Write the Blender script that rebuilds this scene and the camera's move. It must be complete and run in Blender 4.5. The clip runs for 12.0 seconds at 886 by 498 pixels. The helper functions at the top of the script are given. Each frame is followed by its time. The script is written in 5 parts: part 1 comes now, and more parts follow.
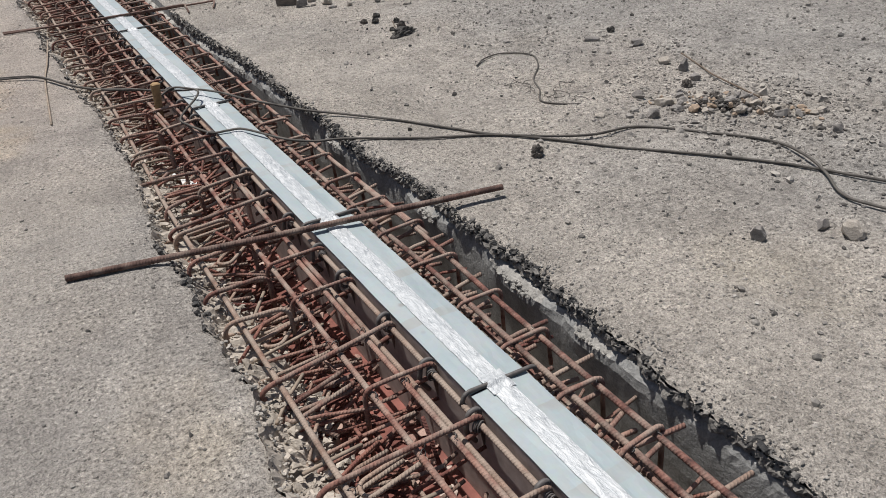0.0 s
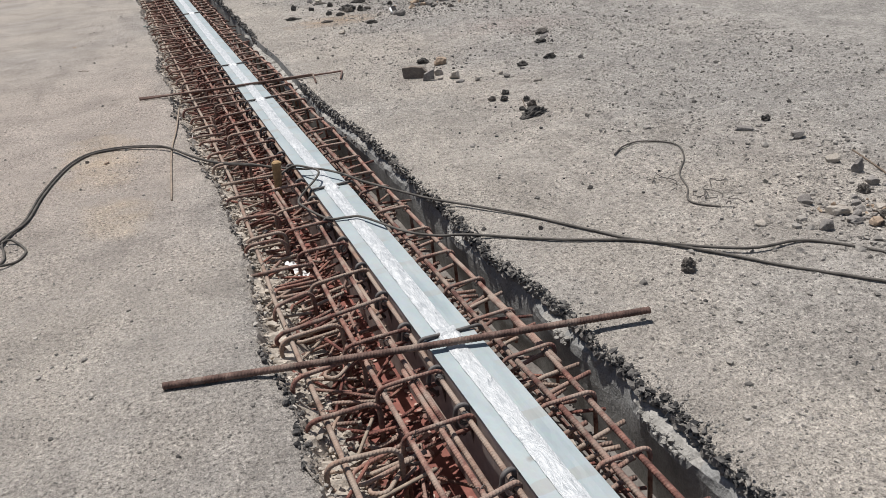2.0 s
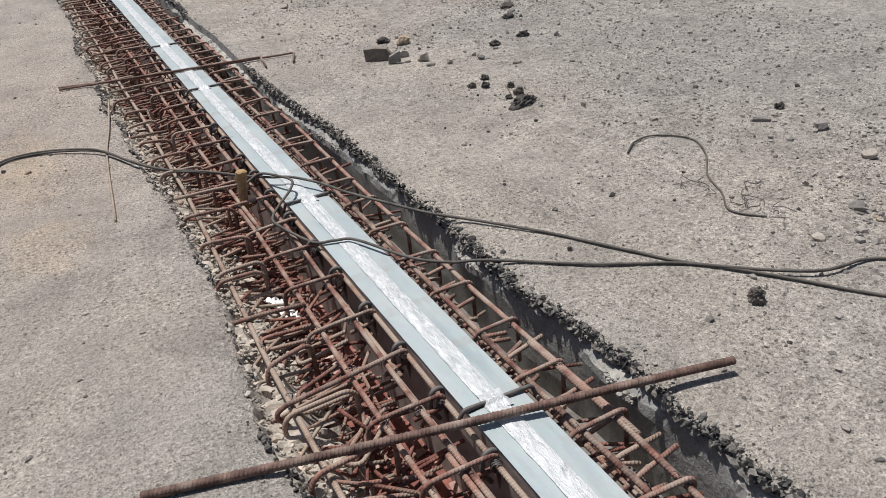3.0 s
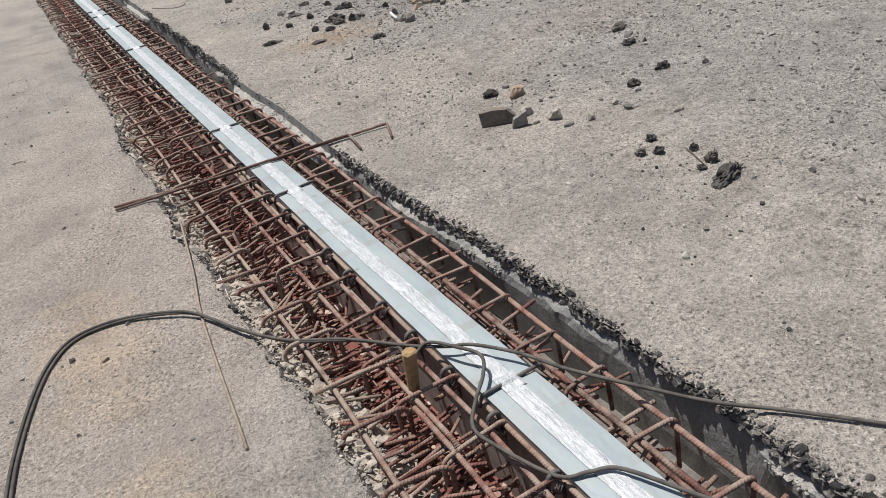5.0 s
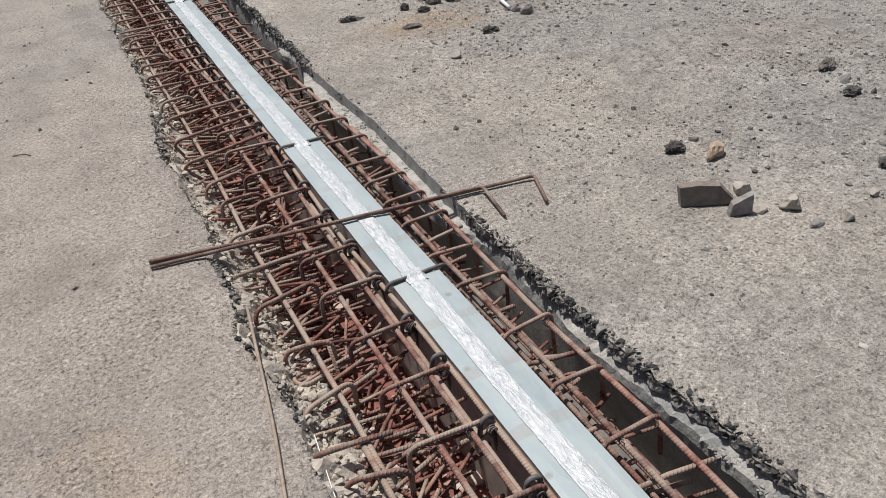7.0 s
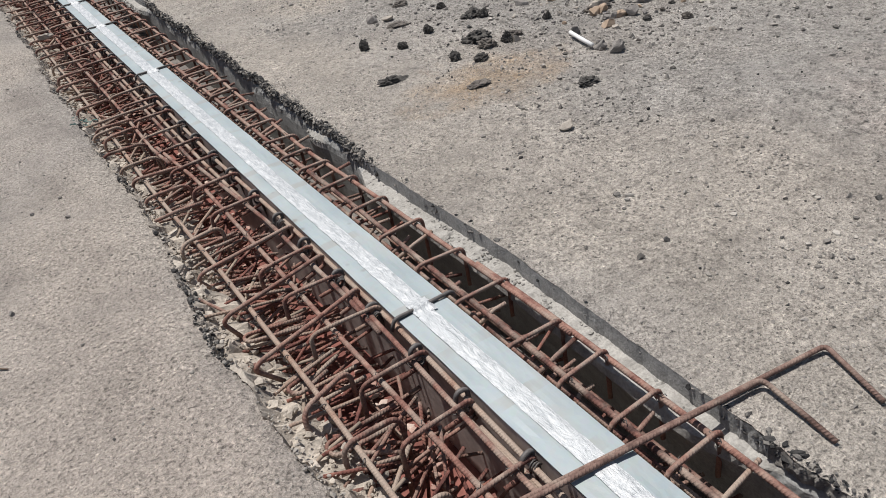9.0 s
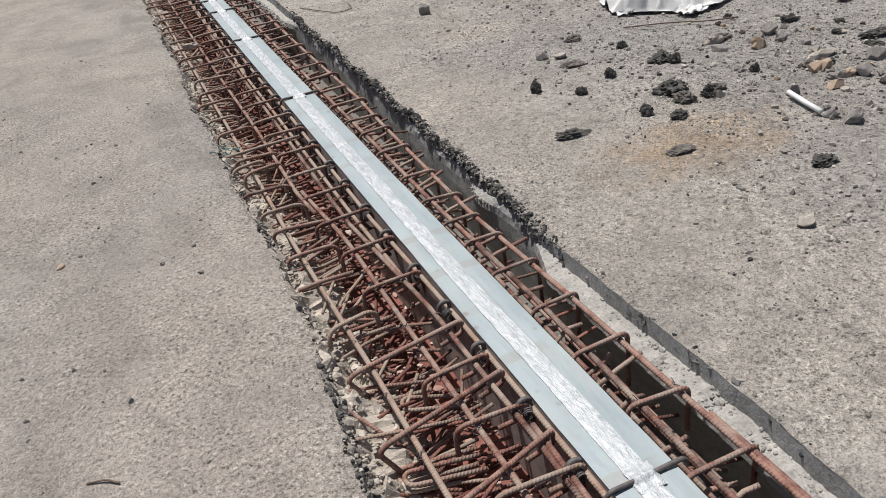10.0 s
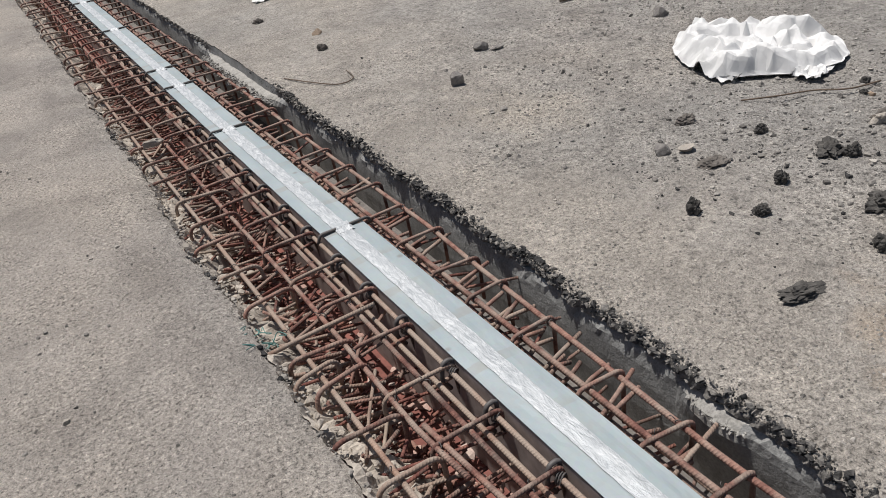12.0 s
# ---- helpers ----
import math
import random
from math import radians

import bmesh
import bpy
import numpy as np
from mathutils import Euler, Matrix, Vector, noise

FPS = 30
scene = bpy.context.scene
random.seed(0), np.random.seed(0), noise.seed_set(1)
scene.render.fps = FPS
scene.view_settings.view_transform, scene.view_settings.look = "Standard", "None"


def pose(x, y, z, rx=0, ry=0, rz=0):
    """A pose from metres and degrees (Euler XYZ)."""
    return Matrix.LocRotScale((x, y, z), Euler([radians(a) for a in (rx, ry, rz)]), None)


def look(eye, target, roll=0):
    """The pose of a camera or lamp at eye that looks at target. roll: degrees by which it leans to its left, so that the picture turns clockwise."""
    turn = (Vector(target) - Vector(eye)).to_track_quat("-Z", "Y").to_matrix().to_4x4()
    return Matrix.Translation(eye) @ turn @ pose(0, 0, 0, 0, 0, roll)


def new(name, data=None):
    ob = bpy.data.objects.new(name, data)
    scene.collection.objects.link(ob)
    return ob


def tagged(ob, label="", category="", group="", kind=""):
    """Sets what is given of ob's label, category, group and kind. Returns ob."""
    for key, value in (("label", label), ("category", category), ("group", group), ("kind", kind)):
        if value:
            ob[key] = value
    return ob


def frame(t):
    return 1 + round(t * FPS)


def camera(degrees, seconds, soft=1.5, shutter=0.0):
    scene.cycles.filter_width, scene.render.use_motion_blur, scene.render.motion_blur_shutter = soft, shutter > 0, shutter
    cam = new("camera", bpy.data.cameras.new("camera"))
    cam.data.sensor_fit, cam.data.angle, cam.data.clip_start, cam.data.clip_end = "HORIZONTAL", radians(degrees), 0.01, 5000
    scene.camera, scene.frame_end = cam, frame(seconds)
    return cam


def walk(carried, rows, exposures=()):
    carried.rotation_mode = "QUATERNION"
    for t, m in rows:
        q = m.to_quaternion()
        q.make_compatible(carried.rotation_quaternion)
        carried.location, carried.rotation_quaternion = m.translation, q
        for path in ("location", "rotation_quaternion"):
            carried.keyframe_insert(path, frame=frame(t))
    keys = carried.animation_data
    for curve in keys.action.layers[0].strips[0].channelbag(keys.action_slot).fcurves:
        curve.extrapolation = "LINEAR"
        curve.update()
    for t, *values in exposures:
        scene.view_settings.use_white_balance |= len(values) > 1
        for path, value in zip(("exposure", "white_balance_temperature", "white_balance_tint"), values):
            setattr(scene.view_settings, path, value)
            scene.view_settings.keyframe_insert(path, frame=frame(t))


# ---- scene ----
from mathutils import geometry

cam = camera(60.2, 12.0, soft=0.9)
PATH = [
    (0, (-0.947, -0.041, 1.423), (-0.114, 1.446, 0.377), -3.9),
    (0.5, (-0.958, -0.035, 1.435), (-0.087, 1.459, 0.431), -4.3),
    (1, (-0.988, -0.008, 1.448), (-0.109, 1.535, 0.529), -5.2),
    (1.5, (-0.948, 0.131, 1.452), (-0.192, 1.78, 0.609), -7.0),
    (2, (-0.831, 0.361, 1.457), (-0.204, 2.03, 0.551), -4.6),
    (2.5, (-0.864, 0.694, 1.434), (-0.141, 2.296, 0.48), -2.8),
    (3, (-0.903, 1.019, 1.442), (-0.123, 2.571, 0.45), -3.6),
    (3.5, (-0.906, 1.408, 1.435), (-0.259, 3.02, 0.444), -5.5),
    (3.7, (-0.909, 1.548, 1.438), (-0.208, 3.158, 0.48), -6.2),
    (5.3, (-0.92, 2.595, 1.565), (-0.199, 4.156, 0.544), -11.9),
    (5.5, (-0.932, 2.741, 1.538), (-0.161, 4.264, 0.494), -10.9),
    (6, (-0.981, 3.127, 1.561), (-0.154, 4.616, 0.512), -9.7),
    (6.5, (-0.915, 3.492, 1.491), (-0.139, 5.004, 0.437), -6.0),
    (7, (-0.854, 3.895, 1.51), (-0.167, 5.431, 0.428), -4.6),
    (7.2, (-0.857, 4.086, 1.48), (-0.034, 5.557, 0.404), -2.1),
    (8.8, (-0.877, 5.342, 1.479), (-0.12, 6.803, 0.342), -6.4),
    (9, (-0.905, 5.475, 1.502), (-0.107, 6.94, 0.399), -8.8),
    (9.5, (-0.885, 5.833, 1.501), (-0.135, 7.381, 0.482), -10.3),
    (10, (-0.874, 6.21, 1.487), (-0.282, 7.805, 0.436), -7.4),
    (10.3, (-0.898, 6.508, 1.478), (-0.199, 7.997, 0.34), -5.4),
    (10.5, (-0.905, 6.603, 1.471), (-0.16, 8.112, 0.389), -7.1),
    (11, (-0.906, 6.988, 1.446), (-0.151, 8.516, 0.399), -8.7),
    (11.5, (-0.922, 7.42, 1.497), (-0.272, 8.983, 0.431), -6.3),
    (12, (-0.998, 7.86, 1.507), (-0.194, 9.367, 0.467), -7.6),
]
walk(cam, [(t, look(eye, target, roll)) for t, eye, target, roll in PATH], [(0.0, 0.03), (1.5, 0.11), (3.0, 0.15), (5.5, 0.12), (9.0, 0.08), (9.5, 0.11), (10.5, 0.08), (12.0, -0.06)])

# ---- light ----
SUN_TO = Vector((-0.12, 0.3, 1.0)).normalized()
world = bpy.data.worlds.new("sky")
scene.world = world
world.use_nodes = True
wn = world.node_tree.nodes
sky = wn.new("ShaderNodeTexSky")
sky.sky_type = "NISHITA"
sky.sun_disc = False
sky.sun_elevation = math.asin(SUN_TO.z)
sky.sun_rotation = math.atan2(SUN_TO.x, SUN_TO.y)
sky.dust_density = 2.0
world.node_tree.links.new(sky.outputs[0], wn["Background"].inputs[0])
wn["Background"].inputs[1].default_value = 0.057
sun_data = bpy.data.lights.new("sun", "SUN")
sun_data.energy, sun_data.angle, sun_data.color = 4.55, radians(0.6), (1.0, 0.972, 0.935)
sun = new("sun", sun_data)
sun.matrix_world = look(tuple(SUN_TO * 30), (0, 0, 0))


# ---- materials ----
class Nodes:
    """Small helper to lay out a node material."""

    def __init__(self, name, rough=0.8, metal=0.0, spec=0.4):
        self.mat = bpy.data.materials.new(name)
        self.mat.use_nodes = True
        self.t = self.mat.node_tree
        self.bsdf = self.t.nodes["Principled BSDF"]
        self.bsdf.inputs["Roughness"].default_value = rough
        self.bsdf.inputs["Metallic"].default_value = metal
        self.bsdf.inputs["Specular IOR Level"].default_value = spec
        self.coord = self.t.nodes.new("ShaderNodeTexCoord")

    def link(self, a, b):
        self.t.links.new(a, b)

    def put(self, socket, value):
        if isinstance(value, bpy.types.NodeSocket):
            self.link(value, socket)
        elif isinstance(value, tuple) and len(value) == 3:
            socket.default_value = (*value, 1.0)
        else:
            socket.default_value = value

    def noise(self, scale, detail=4.0, rough=0.55, space="Object", distort=0.0, stretch=None):
        n = self.t.nodes.new("ShaderNodeTexNoise")
        n.inputs["Scale"].default_value = scale
        n.inputs["Detail"].default_value = detail
        n.inputs["Roughness"].default_value = rough
        n.inputs["Distortion"].default_value = distort
        out = self.coord.outputs[space]
        if stretch:
            m = self.t.nodes.new("ShaderNodeMapping")
            m.inputs["Scale"].default_value = stretch
            self.link(out, m.inputs[0])
            out = m.outputs[0]
        self.link(out, n.inputs["Vector"])
        return n.outputs["Fac"]

    def cells(self, scale, feature="F1", space="Object", out="Distance"):
        n = self.t.nodes.new("ShaderNodeTexVoronoi")
        n.feature = feature
        n.inputs["Scale"].default_value = scale
        self.link(self.coord.outputs[space], n.inputs["Vector"])
        return n.outputs[out]

    def ramp(self, fac, *stops):
        n = self.t.nodes.new("ShaderNodeValToRGB")
        e = n.color_ramp.elements
        while len(e) < len(stops):
            e.new(0.5)
        for el, (p, c) in zip(e, stops):
            el.position = p
            el.color = (*c, 1.0) if isinstance(c, tuple) else (c, c, c, 1.0)
        self.link(fac, n.inputs[0])
        return n.outputs[0]

    def mix(self, fac, a, b, kind="MIX"):
        n = self.t.nodes.new("ShaderNodeMix")
        n.data_type, n.blend_type = "RGBA", kind
        self.put(n.inputs[0], fac)
        self.put(n.inputs[6], a)
        self.put(n.inputs[7], b)
        return n.outputs[2]

    def math(self, op, a, b=0.0):
        n = self.t.nodes.new("ShaderNodeMath")
        n.operation = op
        self.put(n.inputs[0], a)
        self.put(n.inputs[1], b)
        return n.outputs[0]

    def rand(self):
        n = self.t.nodes.new("ShaderNodeObjectInfo")
        return n.outputs["Random"]

    def island(self):
        n = self.t.nodes.new("ShaderNodeNewGeometry")
        return n.outputs["Random Per Island"]

    def xyz(self, space="Object"):
        n = self.t.nodes.new("ShaderNodeSeparateXYZ")
        self.link(self.coord.outputs[space], n.inputs[0])
        return n.outputs

    def bump(self, height, dist, strength=1.0, under=None):
        n = self.t.nodes.new("ShaderNodeBump")
        n.inputs["Distance"].default_value = dist
        n.inputs["Strength"].default_value = strength
        self.link(height, n.inputs["Height"])
        if under is not None:
            self.link(under, n.inputs["Normal"])
        self.link(n.outputs[0], self.bsdf.inputs["Normal"])
        return n.outputs[0]

    def done(self, colour=None, rough=None):
        if colour is not None:
            self.put(self.bsdf.inputs["Base Color"], colour)
        if rough is not None:
            self.put(self.bsdf.inputs["Roughness"], rough)
        return self.mat


def spot(m, x, y, rx, ry):
    """A soft round stain on the ground, 1 in its middle and 0 outside."""
    p = m.xyz()
    dx = m.math("DIVIDE", m.math("SUBTRACT", p[0], x), rx)
    dy = m.math("DIVIDE", m.math("SUBTRACT", p[1], y), ry)
    d = m.math("ADD", m.math("MULTIPLY", dx, dx), m.math("MULTIPLY", dy, dy))
    wob = m.math("MULTIPLY", m.noise(5.0, 4.0), 1.2)
    return m.ramp(m.math("ADD", d, wob), (0.45, 1.0), (1.5, 0.0))


def mat_ground():
    m = Nodes("weathered_asphalt", 0.95, 0, 0.2)
    grain = m.noise(190.0, 3.0, 0.75)
    clump = m.noise(26.0, 5.0, 0.7)
    cell = m.cells(95.0)
    big = m.noise(0.8, 5.0, 0.6)
    mid = m.noise(4.5, 7.0, 0.65)
    p = m.xyz()
    base = m.ramp(mid, (0.3, (0.275, 0.252, 0.23)), (0.5, (0.335, 0.308, 0.281)), (0.72, (0.405, 0.372, 0.338)))
    dust = m.mix(m.ramp(big, (0.4, 0.0), (0.6, 0.7)), base, (0.40, 0.358, 0.312))
    # the driven and dusty strip beside the trench is paler, the open yard greyer
    band = m.ramp(m.math("ADD", m.math("MULTIPLY", p[0], 0.4), m.math("MULTIPLY", m.noise(1.3, 4.0), 0.35)), (0.25, 0.0), (0.4, 0.6), (0.62, 0.45), (0.9, 0.0))
    dust = m.mix(band, dust, (0.41, 0.37, 0.325))
    yard = m.ramp(m.math("ADD", m.math("MULTIPLY", p[0], 0.12), m.math("MULTIPLY", m.noise(0.55, 6.0, 0.6), 1.3)), (0.75, 0.0), (1.15, 0.75))
    dust = m.mix(yard, dust, (0.315, 0.298, 0.277))
    # the walked side of the trench is coated in pinkish dust
    walked = m.ramp(m.math("ADD", m.math("MULTIPLY", p[0], -1.0), m.math("MULTIPLY", m.noise(1.7, 4.0), 0.3)), (0.6, 0.0), (0.95, 0.75))
    worn = m.ramp(m.math("MULTIPLY", p[1], 0.08), (0.24, 0.0), (0.38, 1.0), (0.55, 1.0), (0.72, 0.35))
    dust = m.mix(m.math("MULTIPLY", walked, worn), dust, (0.4, 0.344, 0.302))
    for x, y, rx, ry, c, k in (
        (-1.15, 5.2, 0.42, 1.0, (0.45, 0.352, 0.25), 0.6),
        (-1.1, 4.2, 0.3, 0.6, (0.45, 0.355, 0.25), 0.5),
        (-0.85, 1.6, 0.25, 0.5, (0.34, 0.28, 0.2), 0.35),
        (1.25, 8.65, 0.85, 0.55, (0.37, 0.265, 0.17), 0.75),
        (1.2, 10.9, 0.6, 0.6, (0.5, 0.44, 0.37), 0.6),
        (1.0, 1.2, 0.4, 0.5, (0.36, 0.315, 0.24), 0.35),
        (2.6, 7.0, 1.2, 0.8, (0.32, 0.26, 0.235), 0.5),
        (0.9, 7.6, 0.5, 0.9, (0.4, 0.36, 0.32), 0.45),
        (2.5, 9.2, 1.0, 1.0, (0.24, 0.225, 0.205), 0.3),
        (2.0, 2.2, 0.5, 0.5, (0.24, 0.215, 0.195), 0.5),
    ):
        dust = m.mix(m.math("MULTIPLY", spot(m, x, y, rx, ry), k), dust, c)
    blotch = m.ramp(m.noise(2.2, 6.0, 0.65, distort=0.5), (0.36, 0.87), (0.5, 1.05), (0.66, 1.18))
    dust = m.mix(0.9, dust, blotch, "MULTIPLY")
    # grain tone, its contrast raised in colour where bump shading is weak
    speck = m.ramp(grain, (0.32, (0.52, 0.52, 0.53)), (0.45, (1.0, 1.0, 1.0)), (0.56, (1.12, 1.12, 1.11)), (0.7, (1.6, 1.58, 1.55)))
    col = m.mix(0.9, dust, speck, "MULTIPLY")
    # shading of the clumps painted as colour: dark hollows, bright crests
    clump_shade = m.ramp(clump, (0.34, 0.5), (0.45, 0.96), (0.55, 1.05), (0.68, 1.32))
    rough_part = m.ramp(m.math("ADD", m.math("MULTIPLY", p[0], 0.22), m.math("MULTIPLY", m.noise(1.1, 5.0), 0.8)), (0.4, 0.3), (0.75, 1.0))
    col = m.mix(rough_part, col, m.mix(1.0, col, clump_shade, "MULTIPLY"))
    coarse = m.ramp(m.noise(8.0, 5.0, 0.65), (0.36, 0.8), (0.5, 1.02), (0.66, 1.18))
    col = m.mix(m.math("MULTIPLY", rough_part, 0.7), col, m.mix(1.0, col, coarse, "MULTIPLY"))
    # small dark pits, their shade put into the colour in patches
    dark = m.ramp(m.cells(30.0), (0.06, (0.42, 0.41, 0.4)), (0.15, (1.0, 1.0, 1.0)))
    col = m.mix(m.ramp(m.noise(2.3, 3.0), (0.42, 0.0), (0.66, 0.6)), col, m.mix(1.0, col, dark, "MULTIPLY"))
    # exposed aggregate of about a centimetre, pale grains; pit shade put into the colour
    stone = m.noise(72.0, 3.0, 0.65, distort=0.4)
    pit_shade = m.ramp(stone, (0.34, 0.38), (0.44, 0.96), (0.56, 1.13), (0.68, 1.6))
    col = m.mix(m.ramp(m.noise(1.6, 5.0, 0.6), (0.36, 0.35), (0.6, 1.0)), col, m.mix(1.0, col, pit_shade, "MULTIPLY"))
    b = m.bump(mid, 0.014, 0.6)
    b = m.bump(clump, 0.03, 0.9, b)
    b = m.bump(stone, 0.014, 1.0, b)
    b = m.bump(cell, 0.005, 0.8, b)
    m.bump(grain, 0.006, 0.9, b)
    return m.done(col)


def mat_bitumen():
    m = Nodes("broken_asphalt", 0.85, 0, 0.3)
    n = m.noise(60.0, 5.0, 0.65)
    r = m.island()
    mixed = m.math("ADD", m.math("MULTIPLY", n, 0.6), m.math("MULTIPLY", r, 0.45))
    col = m.ramp(mixed, (0.3, (0.022, 0.022, 0.023)), (0.48, (0.06, 0.057, 0.055)), (0.62, (0.15, 0.14, 0.13)), (0.8, (0.29, 0.268, 0.24)))
    m.bump(n, 0.008, 1.0)
    return m.done(col)


def mat_concrete(name, lo, hi, stain=None):
    m = Nodes(name, 0.9, 0, 0.3)
    n = m.noise(14.0, 7.0, 0.65)
    f = m.noise(120.0, 4.0, 0.6)
    col = m.ramp(n, (0.3, lo), (0.7, hi))
    if stain:
        col = m.mix(m.ramp(m.noise(5.5, 5.0, 0.65, distort=0.6), (0.52, 0.0), (0.6, 0.95)), col, stain)
    col = m.mix(0.6, col, m.ramp(f, (0.3, 0.6), (0.7, 1.3)), "MULTIPLY")
    col = m.mix(0.8, col, m.ramp(m.island(), (0.0, 0.78), (0.6, 1.0), (1.0, 1.15)), "MULTIPLY")
    b = m.bump(n, 0.012, 0.8)
    m.bump(f, 0.003, 0.8, b)
    return m.done(col)


def mat_rust(name, dark, mid, light, dusty):
    """Rebar steel: u runs along the bar in metres, v round it."""
    m = Nodes(name, 0.82, 0.0, 0.35)
    r = m.rand()
    n = m.noise(28.0, 6.0, 0.65)
    f = m.noise(260.0, 3.0, 0.6)
    shift = m.math("ADD", n, m.math("MULTIPLY", m.math("SUBTRACT", r, 0.5), 0.22))
    col = m.ramp(shift, (0.28, dark), (0.48, mid), (0.68, light))
    col = m.mix(m.ramp(m.noise(9.0, 5.0, 0.6), (0.55 - dusty * 0.25, 0.0), (0.75 - dusty * 0.2, 0.85)), col, (0.34, 0.275, 0.225))
    col = m.mix(0.5, col, m.ramp(f, (0.3, 0.6), (0.7, 1.35)), "MULTIPLY")
    uv = m.xyz("UV")
    ph = m.math("ADD", m.math("MULTIPLY", uv[0], 2 * math.pi / 0.0105), m.math("MULTIPLY", uv[1], 4 * math.pi))
    rib = m.math("POWER", m.math("ADD", m.math("MULTIPLY", m.math("SINE", ph), 0.5), 0.5), 2.0)
    b = m.bump(rib, 0.0012, 0.8)
    m.bump(f, 0.0015, 0.7, b)
    return m.done(col)


def mat_plain(name, colour, rough=0.8, spec=0.4, metal=0.0, var=0.25, scale=30.0, relief=0.002):
    m = Nodes(name, rough, metal, spec)
    n = m.noise(scale, 6.0, 0.62)
    lo = tuple(c * (1 - var) for c in colour)
    hi = tuple(min(1, c * (1 + var)) for c in colour)
    col = m.ramp(n, (0.3, lo), (0.7, hi))
    m.bump(n, relief, 0.8)
    return m.done(col)


def mat_stone(name, lo, hi):
    m = Nodes(name, 0.9, 0, 0.3)
    n = m.noise(30.0, 6.0, 0.65)
    r = m.noise(300.0, 3.0, 0.6)
    base = m.ramp(n, (0.3, lo), (0.7, hi))
    col = m.mix(0.6, base, m.ramp(r, (0.3, 0.6), (0.7, 1.3)), "MULTIPLY")
    b = m.bump(n, 0.006, 0.8)
    m.bump(r, 0.002, 0.8, b)
    return m.done(col)


def mat_sheet():
    m = Nodes("galvanised_sheet", 0.6, 0.15, 0.4)
    n = m.noise(9.0, 6.0, 0.6, stretch=(1.0, 0.35, 1.0))
    s = m.cells(70.0, out="Color")
    col = m.ramp(n, (0.3, (0.29, 0.338, 0.352)), (0.7, (0.355, 0.398, 0.406)))
    col = m.mix(0.025, col, s, "OVERLAY")
    smear = m.ramp(m.noise(3.2, 7.0, 0.72, stretch=(3.0, 1.0, 1.0)), (0.5, 0.0), (0.7, 0.5))
    col = m.mix(smear, col, (0.36, 0.35, 0.325))
    spots = m.ramp(m.cells(7.0), (0.05, 1.0), (0.11, 0.0))
    q = m.xyz()
    beat = m.math("SINE", m.math("MULTIPLY", q[1], 2 * math.pi / 0.2665))
    band = m.math("MULTIPLY", m.ramp(m.math("ADD", beat, m.math("MULTIPLY", m.noise(11.0, 4.0), 0.25)), (0.97, 0.0), (1.08, 1.0)), m.ramp(m.noise(4.0, 3.0), (0.45, 0.0), (0.55, 0.55)))
    col = m.mix(band, col, (0.3, 0.29, 0.27))
    col = m.mix(m.math("MULTIPLY", spots, 0.6), col, (0.2, 0.18, 0.16))
    m.bump(m.noise(7.0, 4.0, 0.55), 0.006, 0.5)
    return m.done(col, m.ramp(n, (0.3, 0.5), (0.7, 0.7)))


def mat_foil():
    m = Nodes("aluminium_foil_tape", 0.5, 0.25, 0.5)
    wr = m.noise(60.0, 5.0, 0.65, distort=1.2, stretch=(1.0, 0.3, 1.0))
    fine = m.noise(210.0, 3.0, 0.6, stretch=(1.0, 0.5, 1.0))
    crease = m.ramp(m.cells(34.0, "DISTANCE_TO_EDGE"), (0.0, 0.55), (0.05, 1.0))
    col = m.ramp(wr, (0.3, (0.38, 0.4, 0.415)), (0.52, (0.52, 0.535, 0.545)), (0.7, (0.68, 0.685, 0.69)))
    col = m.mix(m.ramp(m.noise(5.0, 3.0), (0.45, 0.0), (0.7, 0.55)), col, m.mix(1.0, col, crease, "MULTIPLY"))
    b = m.bump(wr, 0.006, 1.0)
    m.bump(fine, 0.002, 0.8, b)
    return m.done(col, m.ramp(wr, (0.3, 0.42), (0.7, 0.6)))


def mat_cloth():
    m = Nodes("woven_plastic", 0.75, 0, 0.3)
    n = m.noise(7.0, 5.0, 0.6)
    col = m.ramp(n, (0.35, (0.66, 0.65, 0.635)), (0.65, (0.78, 0.77, 0.755)))
    m.bump(m.noise(260.0, 2.0, 0.5), 0.001, 0.4)
    return m.done(col)


def mat_pebble(name, c0, c1, c2, c3):
    m = Nodes(name, 0.92, 0, 0.3)
    r = m.island()
    col = m.ramp(r, (0.0, c0), (0.3, c1), (0.75, c2), (1.0, c3))
    col = m.mix(0.5, col, m.ramp(m.noise(200.0, 3.0), (0.3, 0.65), (0.7, 1.3)), "MULTIPLY")
    return m.done(col)


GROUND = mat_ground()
BITUMEN = mat_bitumen()
CONCRETE_WALL = mat_concrete("old_concrete", (0.21, 0.208, 0.2), (0.33, 0.326, 0.315))
CONCRETE_WHITE = mat_concrete("broken_concrete", (0.25, 0.238, 0.218), (0.44, 0.42, 0.39))
RUBBLE = mat_concrete("crushed_concrete", (0.29, 0.252, 0.212), (0.58, 0.515, 0.44))
FLOOR_RED = mat_plain("rust_stained_boards", (0.2, 0.078, 0.062), 0.85, 0.3, var=0.4, scale=14.0)
FORMER = mat_plain("brown_steel", (0.34, 0.285, 0.262), 0.7, 0.4, var=0.25, scale=20.0)
RUST = mat_rust("rusted_rebar", (0.065, 0.032, 0.027), (0.185, 0.085, 0.066), (0.32, 0.18, 0.138), 0.5)
RUST_RED = mat_rust("red_rusted_rebar", (0.05, 0.021, 0.018), (0.16, 0.06, 0.048), (0.29, 0.135, 0.1), 0.2)
